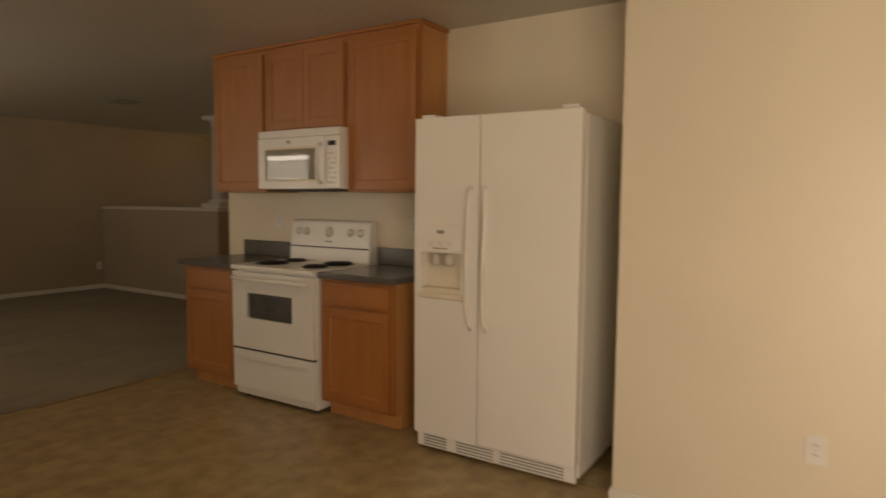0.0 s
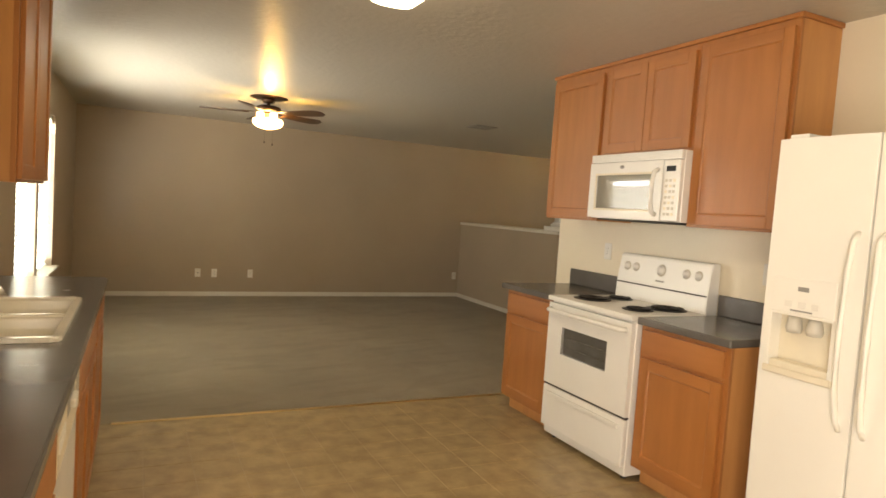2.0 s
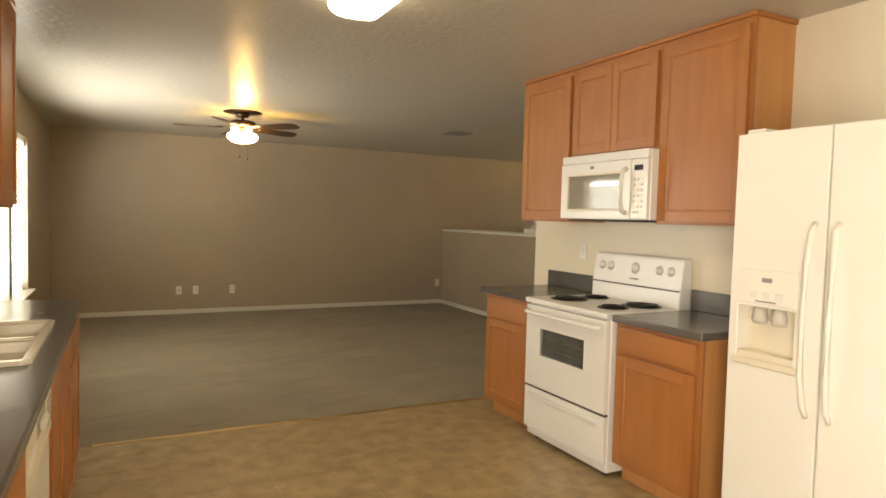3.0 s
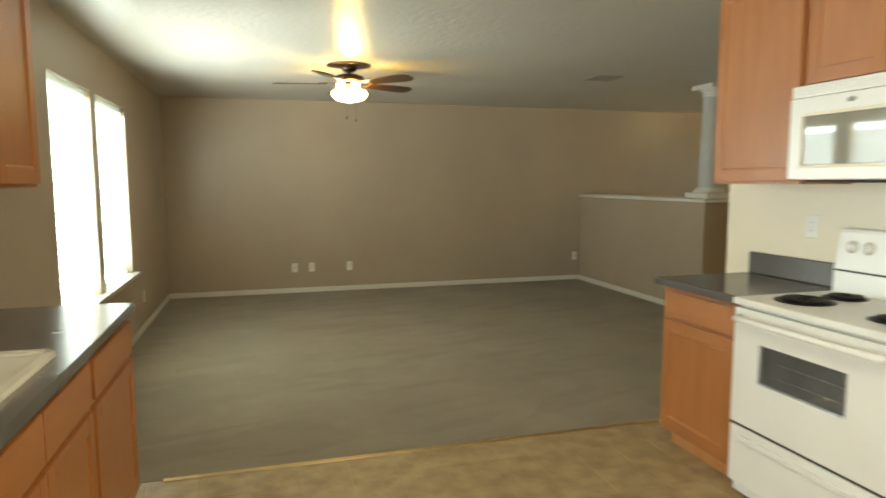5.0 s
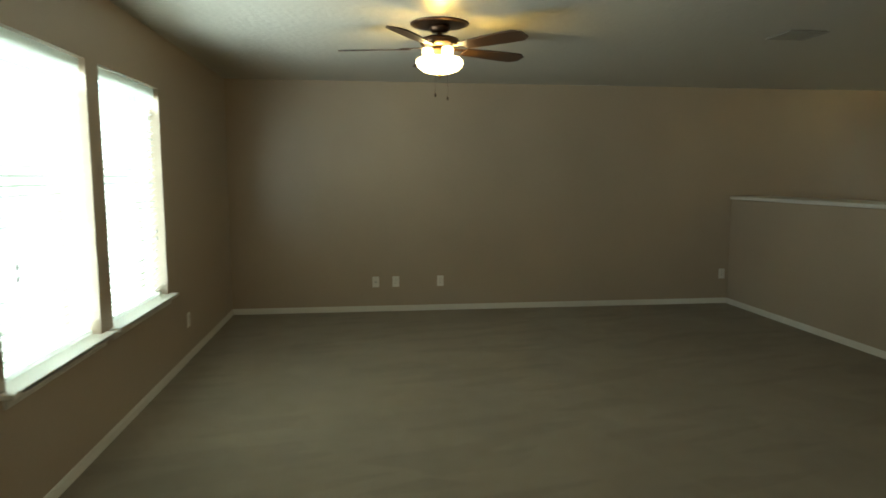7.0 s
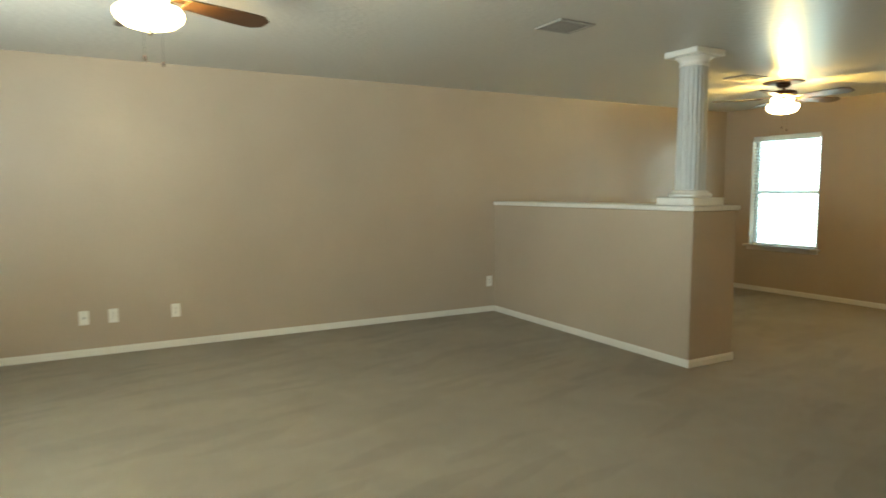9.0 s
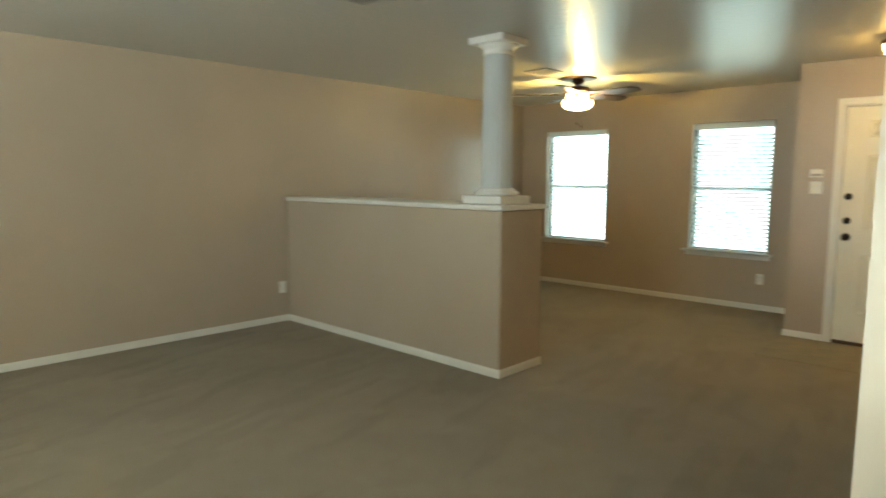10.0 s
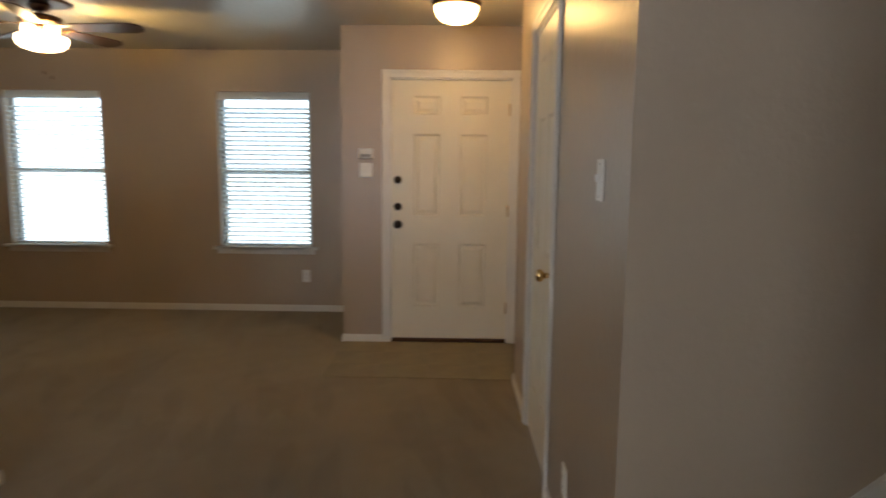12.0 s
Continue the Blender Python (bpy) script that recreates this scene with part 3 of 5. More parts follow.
def front_door():
    d = thing("door_1", (X_DOOR, 5.784, 0.0), "closed white six-panel front door in a white casing", "door", "", "structure")
    leaf = part("door_leaf", six_panel(bmesh.new(), out_minus_x(X_DOOR + 0.062, 6.236, 0.032), 0.905, 2.005), DOORPAINT, d)
    casing(d, out_minus_x(X_DOOR, 6.249, 0.0), 0.931, 2.05)
    jb = bmesh.new()
    box(X_DOOR + 0.001, X_DOOR + 0.139, 6.238, 6.2485, 0.0, 2.049, 0, jb)
    box(X_DOOR + 0.001, X_DOOR + 0.139, 5.3185, 5.329, 0.0, 2.049, 0, jb)
    box(X_DOOR + 0.001, X_DOOR + 0.139, 5.329, 6.238, 2.039, 2.0495, 0, jb)
    part("jamb", jb, TRIM, d)
    part("threshold", box(X_DOOR + 0.012, X_DOOR + 0.139, 5.33, 6.237, 0.0005, 0.03, 0.004), BRONZE, d, "dark metal threshold")
    for z, r in ((1.282, 0.030), (1.075, 0.030), (0.936, 0.033)):
        prof = [(r, 0.0), (r, 0.008), (r * 0.8, 0.013), (r * 0.45, 0.016), (r * 0.45, 0.026), (0.0005, 0.028)]
        if z < 1.0:
            prof = [(r, 0.0), (r, 0.006), (0.012, 0.01), (0.012, 0.03), (0.026, 0.04), (0.029, 0.055), (0.02, 0.066), (0.0005, 0.069)]
        bm = lathe(prof, (0, 0, 0), 20)
        part("door_knob" if z < 1 else "deadbolt", turned(bm, Matrix.Translation((X_DOOR + 0.024, 6.187, z)) @ pose(0, 0, 0, 0, -90, 0)), BLACKIRON, leaf, "dark bronze lock rose")
    for z in (0.28, 1.05, 1.82):
        part("hinge", rod((X_DOOR + 0.02, 5.332, z - 0.045), (X_DOOR + 0.02, 5.332, z + 0.045), 0.007, 8), BRASS, d, "dull brass hinge")


front_door()


def closet_door():
    d = thing("door_2", (5.70, Y_CLO, 0.0), "closed white six-panel closet door with a brass knob", "door", "", "structure")
    leaf = part("door_leaf", six_panel(bmesh.new(), out_plus_y(6.05, Y_CLO - 0.05, 0.012), 0.70, 2.02), DOORPAINT, d)
    casing(d, out_plus_y(6.06, Y_CLO, 0.0), 0.72, 2.05)
    jb = bmesh.new()
    box(5.3405, 5.348, Y_CLO - 0.119, Y_CLO - 0.001, 0, 2.049, 0, jb)
    box(6.052, 6.0595, Y_CLO - 0.119, Y_CLO - 0.001, 0, 2.049, 0, jb)
    box(5.348, 6.052, Y_CLO - 0.119, Y_CLO - 0.001, 2.036, 2.0495, 0, jb)
    part("jamb", jb, TRIM, d)
    prof = [(0.033, 0.0), (0.033, 0.006), (0.012, 0.011), (0.012, 0.03), (0.024, 0.038), (0.028, 0.052), (0.022, 0.064), (0.0005, 0.068)]
    part("door_knob", turned(lathe(prof, (0, 0, 0), 20), Matrix.Translation((5.415, Y_CLO - 0.010, 0.93)) @ pose(0, 0, 0, -90, 0, 0)), BRASS, leaf, "polished brass knob")


closet_door()

# ---------------------------------------------------------------- wall plates and small fittings


def plate(m, label, kind_name, slots):
    """A wall plate; m carries u, v, n to the wall."""
    p = new(kind_name)
    p.empty_display_size = 0.05
    p.matrix_world = m
    BASES[p.name] = (0, 0, 0)
    tagged(p, label, "wall plate" if kind_name == "wall_plate" else kind_name.replace("_", " "), "wall plates")
    part("cover_plate", box(-0.036, 0.036, -0.058, 0.058, 0.0005, 0.007, 0.0025), WHITE_P, p)
    if slots == "outlet":
        for v in (-0.02, 0.02):
            face = part("receptacle", box(-0.016, 0.016, v - 0.014, v + 0.014, 0.006, 0.0088, 0.002), WHITE_P, p)
            for u in (-0.006, 0.006):
                part("slot", box(u - 0.0012, u + 0.0012, v - 0.004, v + 0.006, 0.0086, 0.0092), SEAM, face)
    elif slots == "switch":
        part("toggle", box(-0.005, 0.005, -0.004, 0.016, 0.006, 0.019, 0.002), WHITE_P, p)
    else:
        part("jack", box(-0.008, 0.008, -0.008, 0.008, 0.006, 0.011, 0.002), GREY_P, p)
    for v in (-0.045, 0.045) if slots != "outlet" else (0.0,):
        part("screw", lathe([(0.003, 0.0068), (0.0028, 0.0078), (0.0002, 0.008)], (0, v, 0), 8), GREY_P, p)
    return p


def on_far(x, z):
    return out_minus_y(x, Y_FAR, z)


plate(on_far(0.793, 0.322), "white cable jack plate low on the wall", "wall_plate", "jack")
plate(on_far(1.008, 0.322), "white power outlet low on the long wall", "power_outlet", "outlet")
plate(on_far(1.492, 0.322), "white power outlet low on the long wall", "power_outlet", "outlet")
plate(on_far(4.75, 0.343), "white power outlet beside the partition", "power_outlet", "outlet")
plate(out_plus_x(X_WIN, 8.75, 0.32), "white power outlet under the window sill", "power_outlet", "outlet")
plate(out_minus_x(X_FRONT, 7.148, 0.342), "white power outlet below the front window", "power_outlet", "outlet")
plate(out_plus_y(4.54, Y_CLO, 1.346), "white toggle light switch on the hall wall", "light_switch", "switch")
plate(out_plus_y(4.905, Y_CLO, 0.28), "white power outlet low beside the closet door", "power_outlet", "outlet")
plate(out_minus_x(2.375, 1.016, 0.412), "white power outlet low on the cream wall", "power_outlet", "outlet")
plate(out_minus_x(X_KIT, 4.67, 1.195), "white power outlet above the backsplash", "power_outlet", "outlet")
plate(out_minus_x(X_KIT, 3.39, 1.18), "white power outlet above the backsplash", "power_outlet", "outlet")


def keypad():
    k = thing("alarm_keypad", (X_DOOR, 6.43, 1.42), "white alarm keypad with a flip cover beside the door", "keypad")
    body = bmesh.new()
    box(X_DOOR - 0.028, X_DOOR - 0.0005, 6.375, 6.485, 1.44, 1.52, 0.008, body)
    part("body", body, WHITE_P, k)
    part("screen", box(X_DOOR - 0.031, X_DOOR - 0.027, 6.39, 6.47, 1.455, 1.475, 0.001), GREY_P, k, "grey display strip")
    s = thing("doorbell_chime", (X_DOOR, 6.43, 1.355), "small white square switch plate under the keypad", "switch")
    part("body", box(X_DOOR - 0.012, X_DOOR - 0.0005, 6.38, 6.48, 1.30, 1.41, 0.004), WHITE_P, s)
    for dy in (-0.022, 0.022):
        part("toggle", box(X_DOOR - 0.024, X_DOOR - 0.011, 6.43 + dy - 0.005, 6.43 + dy + 0.005, 1.35, 1.37, 0.002), WHITE_P, s)


keypad()


def ceiling_vent(x, y, w, d):
    v = thing("ceiling_vent", (x, y, CEIL), "grey metal air vent with slats in the ceiling", "vent", "ceiling vents")
    fr = bmesh.new()
    z0, z1 = CEIL - 0.012, CEIL - 0.0005
    for a, b, c, e in ((-w / 2, w / 2, -d / 2, -d / 2 + 0.025), (-w / 2, w / 2, d / 2 - 0.025, d / 2), (-w / 2, -w / 2 + 0.025, -d / 2 + 0.025, d / 2 - 0.025), (w / 2 - 0.025, w / 2, -d / 2 + 0.025, d / 2 - 0.025)):
        box(x + a, x + b, y + c, y + e, z0, z1, 0.003, fr)
    part("frame", fr, VENT, v)
    part("backing", box(x - w / 2 + 0.026, x + w / 2 - 0.026, y - d / 2 + 0.026, y + d / 2 - 0.026, CEIL - 0.003, CEIL - 0.001), SEAM, v)
    n = int((d - 0.05) / 0.018)
    for i in range(n):
        yy = y - d / 2 + 0.034 + i * 0.018
        part("slat", box(x - w / 2 + 0.026, x + w / 2 - 0.026, yy - 0.005, yy + 0.005, CEIL - 0.010, CEIL - 0.005), VENT, v)


ceiling_vent(3.68, 7.82, 0.29, 0.27)
ceiling_vent(6.46, 8.5, 0.29, 0.27)

# ---------------------------------------------------------------- column on the partition


def column():
    cx, cy, zb, zt = 5.075, 7.945, 1.233, CEIL
    c = thing("fluted_column", (cx, cy, zb), "white fluted round column standing on the partition cap", "column")
    part("plinth", box(cx - 0.18, cx + 0.18, cy - 0.18, cy + 0.18, zb, zb + 0.06, 0.005), TRIM, c)
    part("base_ring", lathe([(0.15, 0.06), (0.163, 0.07), (0.165, 0.084), (0.152, 0.094), (0.136, 0.098), (0.138, 0.106), (0.128, 0.114), (0.116, 0.117)], (cx, cy, zb), 40), TRIM, c)
    # shaft with flutes
    bm = bmesh.new()
    n, per = 20, 6
    rings = []
    h0, h1 = zb + 0.116, zt - 0.125
    for k in range(13):
        f = k / 12
        r = 0.115 - 0.012 * f ** 1.6
        ring = []
        for i in range(n * per):
            a = 2 * math.pi * i / (n * per)
            ph = (i % per) / per
            deep = 0.0055 * math.sin(math.pi * max(0.0, min(1.0, (ph - 0.14) / 0.72))) if 0 < k < 12 else 0.0
            ring.append(bm.verts.new((cx + (r - deep) * math.cos(a), cy + (r - deep) * math.sin(a), h0 + (h1 - h0) * (0.03 if k == 1 else 0.97 if k == 11 else f))))
        rings.append(ring)
    m = n * per
    for a, b in zip(rings, rings[1:]):
        for i in range(m):
            bm.faces.new((a[i], a[(i + 1) % m], b[(i + 1) % m], b[i]))
    bm.faces.new(rings[0])
    bm.faces.new(rings[-1])
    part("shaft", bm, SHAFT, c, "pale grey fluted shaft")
    part("capital", lathe([(0.103, -0.126), (0.112, -0.118), (0.112, -0.108), (0.104, -0.1), (0.108, -0.085), (0.132, -0.062), (0.146, -0.05)], (cx, cy, zt), 40), TRIM, c)
    part("abacus", box(cx - 0.16, cx + 0.16, cy - 0.16, cy + 0.16, zt - 0.05, zt - 0.0005, 0.008), TRIM, c)


column()

# ---------------------------------------------------------------- lamps


def ceiling_fan(x, y, turn, label):
    f = thing("ceiling_fan", (x, y, CEIL), label, "ceiling fan", "ceiling fans")
    part("medallion", lathe([(0.19, -0.0006), (0.19, -0.006), (0.15, -0.012), (0.001, -0.013)], (x, y, CEIL), 40), BRONZE, f, "dark ceiling medallion")
    part("canopy", lathe([(0.065, -0.0135), (0.07, -0.03), (0.05, -0.055), (0.02, -0.06)], (x, y, CEIL), 32), BRONZE, f)
    part("downrod", rod((x, y, CEIL - 0.09), (x, y, CEIL - 0.058), 0.016), BRONZE, f)
    part("motor_housing", lathe([(0.03, -0.078), (0.085, -0.085), (0.122, -0.098), (0.13, -0.115), (0.124, -0.132), (0.1, -0.144), (0.05, -0.148)], (x, y, CEIL), 40), BRONZE, f)
    part("light_fitter", lathe([(0.05, -0.1485), (0.05, -0.168), (0.03, -0.182), (0.022, -0.205), (0.0005, -0.21)], (x, y, CEIL), 32), BRONZE, f)
    for k in range(3):
        a = radians(turn + 40 + 120 * k)
        bx, by = x + 0.078 * math.cos(a), y + 0.078 * math.sin(a)
        part("light_bulb", lathe([(0.016, -0.152), (0.03, -0.156), (0.036, -0.17), (0.036, -0.196), (0.028, -0.21), (0.001, -0.214)], (bx, by, CEIL), 16), BOWL, f, "small lit glass lamp above the bowl")
    # scalloped bowl, open at the top
    prof = [(0.138, -0.218), (0.149, -0.23), (0.151, -0.25), (0.14, -0.276), (0.11, -0.299), (0.064, -0.313), (0.012, -0.318)]
    bm = bmesh.new()
    rings = []
    for r, z in prof:
        rings.append([bm.verts.new((x + r * (1 + 0.02 * math.cos(10 * a)) * math.cos(a), y + r * (1 + 0.02 * math.cos(10 * a)) * math.sin(a), CEIL + z)) for a in [2 * math.pi * i / 60 for i in range(60)]])
    for a, b in zip(rings, rings[1:]):
        for i in range(60):
            bm.faces.new((a[i], a[(i + 1) % 60], b[(i + 1) % 60], b[i])).smooth = True
    bm.faces.new(rings[-1])
    bowl = part("glass_bowl", bm, BOWL, f, "lit frosted scalloped glass bowl")
    part("finial", lathe([(0.012, -0.318), (0.014, -0.326), (0.008, -0.335), (0.0005, -0.345)], (x, y, CEIL), 16), BRASS, bowl)
    for s in range(3):
        a = radians(turn + 40 + 120 * s)
        part("bowl_arm", rod((x + 0.03 * math.cos(a), y + 0.03 * math.sin(a), CEIL - 0.19), (x + 0.136 * math.cos(a), y + 0.136 * math.sin(a), CEIL - 0.222), 0.004, 6), BRASS, f)
    for i in range(5):
        a = radians(turn + 72 * i)
        m = Matrix.Translation((x, y, CEIL - 0.158)) @ Matrix.Rotation(a, 4, "Z") @ Matrix.Rotation(radians(-12), 4, "X")
        bb = bmesh.new()
        r0, r1, n = 0.19, 0.66, 10
        up, lo = [], []
        for k in range(n + 1):
            q = k / n
            w = 0.05 + 0.022 * min(1, q * 1.6)
            if q > 0.85:
                w *= math.sqrt(max(0.02, 1 - ((q - 0.85) / 0.15) ** 2 * 0.75))
            up.append((r0 + (r1 - r0) * q, w))
            lo.append((r0 + (r1 - r0) * q, -w))
        outline = up + lo[::-1]
        top = [bb.verts.new((u, v, 0.004)) for u, v in outline]
        bot = [bb.verts.new((u, v, -0.004)) for u, v in outline]
        bb.faces.new(top)
        bb.faces.new(bot[::-1])
        for k in range(len(outline)):
            j = (k + 1) % len(outline)
            bb.faces.new((top[k], top[j], bot[j], bot[k]))
        blade = part("blade", turned(bb, m), BLADE, f, "dark walnut fan blade")
        ib = bmesh.new()
        box(0.1, 0.25, -0.016, 0.016, 0.0045, 0.0095, 0.002, ib)
        box(0.2, 0.26, -0.036, 0.036, 0.0045, 0.009, 0.003, ib)
        part("blade_iron", turned(ib, m), BRONZE, blade)
    for dx, ln in ((0.05, 0.24), (-0.03, 0.22)):
        ch = part("pull_chain", rod((x + dx, y - 0.02, CEIL - 0.2 - ln - 0.02), (x + dx, y - 0.02, CEIL - 0.19), 0.0007, 4), BRONZE, f)
        part("pull_knob", lathe([(0.002, 0.02), (0.006, 0.012), (0.007, 0.0), (0.002, -0.008)], (x + dx, y - 0.02, CEIL - 0.24 - ln), 10), BRONZE, ch)


ceiling_fan(FAN_A[0], FAN_A[1], 24, "dark bronze five-blade ceiling fan with a lit bowl")
ceiling_fan(FAN_B[0], FAN_B[1], -16, "dark bronze five-blade fan lit in the front room")


def dome_light():
    x, y = DOME
    d = thing("flush_ceiling_light", (x, y, CEIL), "lit dome ceiling light with a dark bronze rim", "ceiling light")
    part("rim", lathe([(0.137, -0.040), (0.152, -0.034), (0.160, -0.044), (0.154, -0.060), (0.138, -0.068), (0.137, -0.055), (0.137, -0.040)], (x, y, CEIL), 40), BRONZE, d)
    part("mounting_pan", lathe([(0.05, -0.0005), (0.048, -0.018), (0.03, -0.026), (0.0005, -0.028)], (x, y, CEIL), 32), BRONZE, d)
    for s in range(3):
        a = radians(30 + 120 * s)
        part("strap", rod((x + 0.042 * math.cos(a), y + 0.042 * math.sin(a), CEIL - 0.018), (x + 0.141 * math.cos(a), y + 0.141 * math.sin(a), CEIL - 0.042), 0.004, 6), BRONZE, d)
    part("glass_dome", lathe([(0.134, -0.058), (0.132, -0.085), (0.118, -0.122), (0.09, -0.148), (0.045, -0.163), (0.001, -0.166)], (x, y, CEIL), 40), DOMEGLASS, d, "glowing frosted glass dome")


dome_light()


def fluorescent():
    x0, x1, y0, y1 = 0.935, 1.195, 2.85, 4.07
    f = thing("fluorescent_light", ((x0 + x1) / 2, (y0 + y1) / 2, CEIL), "long white wraparound ceiling light, switched on", "ceiling light")
    part("housing", box(x0 + 0.015, x1 - 0.015, y0 + 0.02, y1 - 0.02, CEIL - 0.035, CEIL - 0.0005, 0.004), WHITE, f)
    bm = bmesh.new()
    n = 14
    secs = []
    for yy, k in ((y0, 0.55), (y0 + 0.02, 0.85), (y0 + 0.05, 1.0), (y1 - 0.05, 1.0), (y1 - 0.02, 0.85), (y1, 0.55)):
        ring = []
        for i in range(n + 1):
            a = math.pi * i / n
            ca = math.cos(a)
            ring.append(bm.verts.new(((x0 + x1) / 2 + k * (x1 - x0) / 2 * math.copysign(abs(ca) ** 0.7, ca), yy, CEIL - 0.03 - k * 0.06 * math.sin(a) ** 0.7)))
        secs.append(ring)
    for a, b in zip(secs, secs[1:]):
        for i in range(n):
            bm.faces.new((a[i], a[i + 1], b[i + 1], b[i])).smooth = True
    bm.faces.new(secs[0])
    bm.faces.new(secs[-1])
    part("lens", bm, TUBE, f, "glowing ribbed acrylic lens")


fluorescent()

# ---------------------------------------------------------------- kitchen, range wall


def base_cabinet_r(y0, y1, label):
    """Base unit that faces -x: carcass, toe kick, drawer front, door."""
    xf, xb = 2.472, X_KIT - 0.001
    c = thing("base_cabinet", ((xf + xb) / 2, (y0 + y1) / 2, 0.0), label, "cabinet", "range wall cabinets")
    part("carcass", box(xf + 0.019, xb, y0, y1, 0.1, 0.872, 0.001), OAK_PALE, c, "plain wood veneer side")
    ff = bmesh.new()
    for a, b, p, q in ((y0, y0 + 0.04, 0.1, 0.872), (y1 - 0.04, y1, 0.1, 0.872), (y0 + 0.04, y1 - 0.04, 0.84, 0.872), (y0 + 0.04, y1 - 0.04, 0.69, 0.73), (y0 + 0.04, y1 - 0.04, 0.1, 0.14)):
        box(xf, xf + 0.019, a, b, p, q, 0.001, ff)
    part("face_frame", ff, OAK, c)
    part("toe_kick", box(xf + 0.075, xb, y0 + 0.002, y1 - 0.002, 0.0, 0.1), OAK_PALE, c)
    dw = y1 - y0 - 0.05
    part("drawer_front", box(xf - 0.019, xf - 0.0005, y0 + 0.025, y1 - 0.025, 0.722, 0.85, 0.004, None, 2), OAK_H, c)
    framed_door(c, out_minus_x(xf - 0.0005, y1 - 0.025, 0.125), dw, 0.575)
    return c


base_cabinet_r(3.115, 3.680, "orange-stained wood base cabinet between range and refrigerator")
base_cabinet_r(4.462, 5.03, "orange-stained wood base cabinet at the run's end")


def counter_r(y0, y1, label, splash0, splash1):
    c = thing("countertop", (2.74, (y0 + y1) / 2, 0.874), label, "countertop", "countertops")
    part("slab", box(2.435, X_KIT - 0.001, y0, y1, 0.874, 0.912, 0.01, None, 3), LAMINATE, c)
    part("backsplash", box(X_KIT - 0.021, X_KIT - 0.001, splash0, splash1, 0.9125, 1.03, 0.004), LAMINATE, c)


counter_r(3.095, 3.684, "dark grey laminate countertop beside the refrigerator", 3.095, 3.684)
counter_r(4.458, 5.075, "dark grey laminate countertop at the open end", 4.458, 5.06)


def upper_cabinet(y0, y1, z0, z1, doors, label):
    xf, xb = 2.752, X_KIT - 0.001
    c = thing("wall_cabinet", ((xf + xb) / 2, (y0 + y1) / 2, z0), label, "cabinet", "range wall cabinets")
    part("carcass", box(xf + 0.019, xb, y0, y1, z0, z1, 0.001), OAK_PALE, c, "plain wood veneer side")
    ff = bmesh.new()
    for a, b, p, q in ((y0, y0 + 0.035, z0, z1), (y1 - 0.035, y1, z0, z1), (y0 + 0.035, y1 - 0.035, z0, z0 + 0.035), (y0 + 0.035, y1 - 0.035, z1 - 0.05, z1)):
        box(xf, xf + 0.019, a, b, p, q, 0.001, ff)
    part("face_frame", ff, OAK, c)
    w = (y1 - y0 - 0.036 - 0.004 * (doors - 1)) / doors
    for i in range(doors):
        framed_door(c, out_minus_x(xf - 0.0005, y1 - 0.018 - i * (w + 0.004), z0 + 0.015), w, z1 - z0 - 0.05)
    return c


upper_cabinet(3.135, 3.707, 1.405, 2.405, 1, "tall orange-stained wood wall cabinet beside the refrigerator")
upper_cabinet(3.708, 4.464, 1.825, 2.405, 2, "short two-door orange wood cabinet above the microwave")
upper_cabinet(4.465, 5.032, 1.405, 2.405, 1, "tall orange-stained wood wall cabinet at the end")
mould = bmesh.new()
box(2.739, X_KIT - 0.001, 3.122, 5.045, 2.406, CEIL - 0.0008, 0.003, mould)
tagged(mesh_object("cabinet_moulding", mould, OAK_H), "thin orange wood moulding between cabinets and ceiling", "moulding", "", "structure")


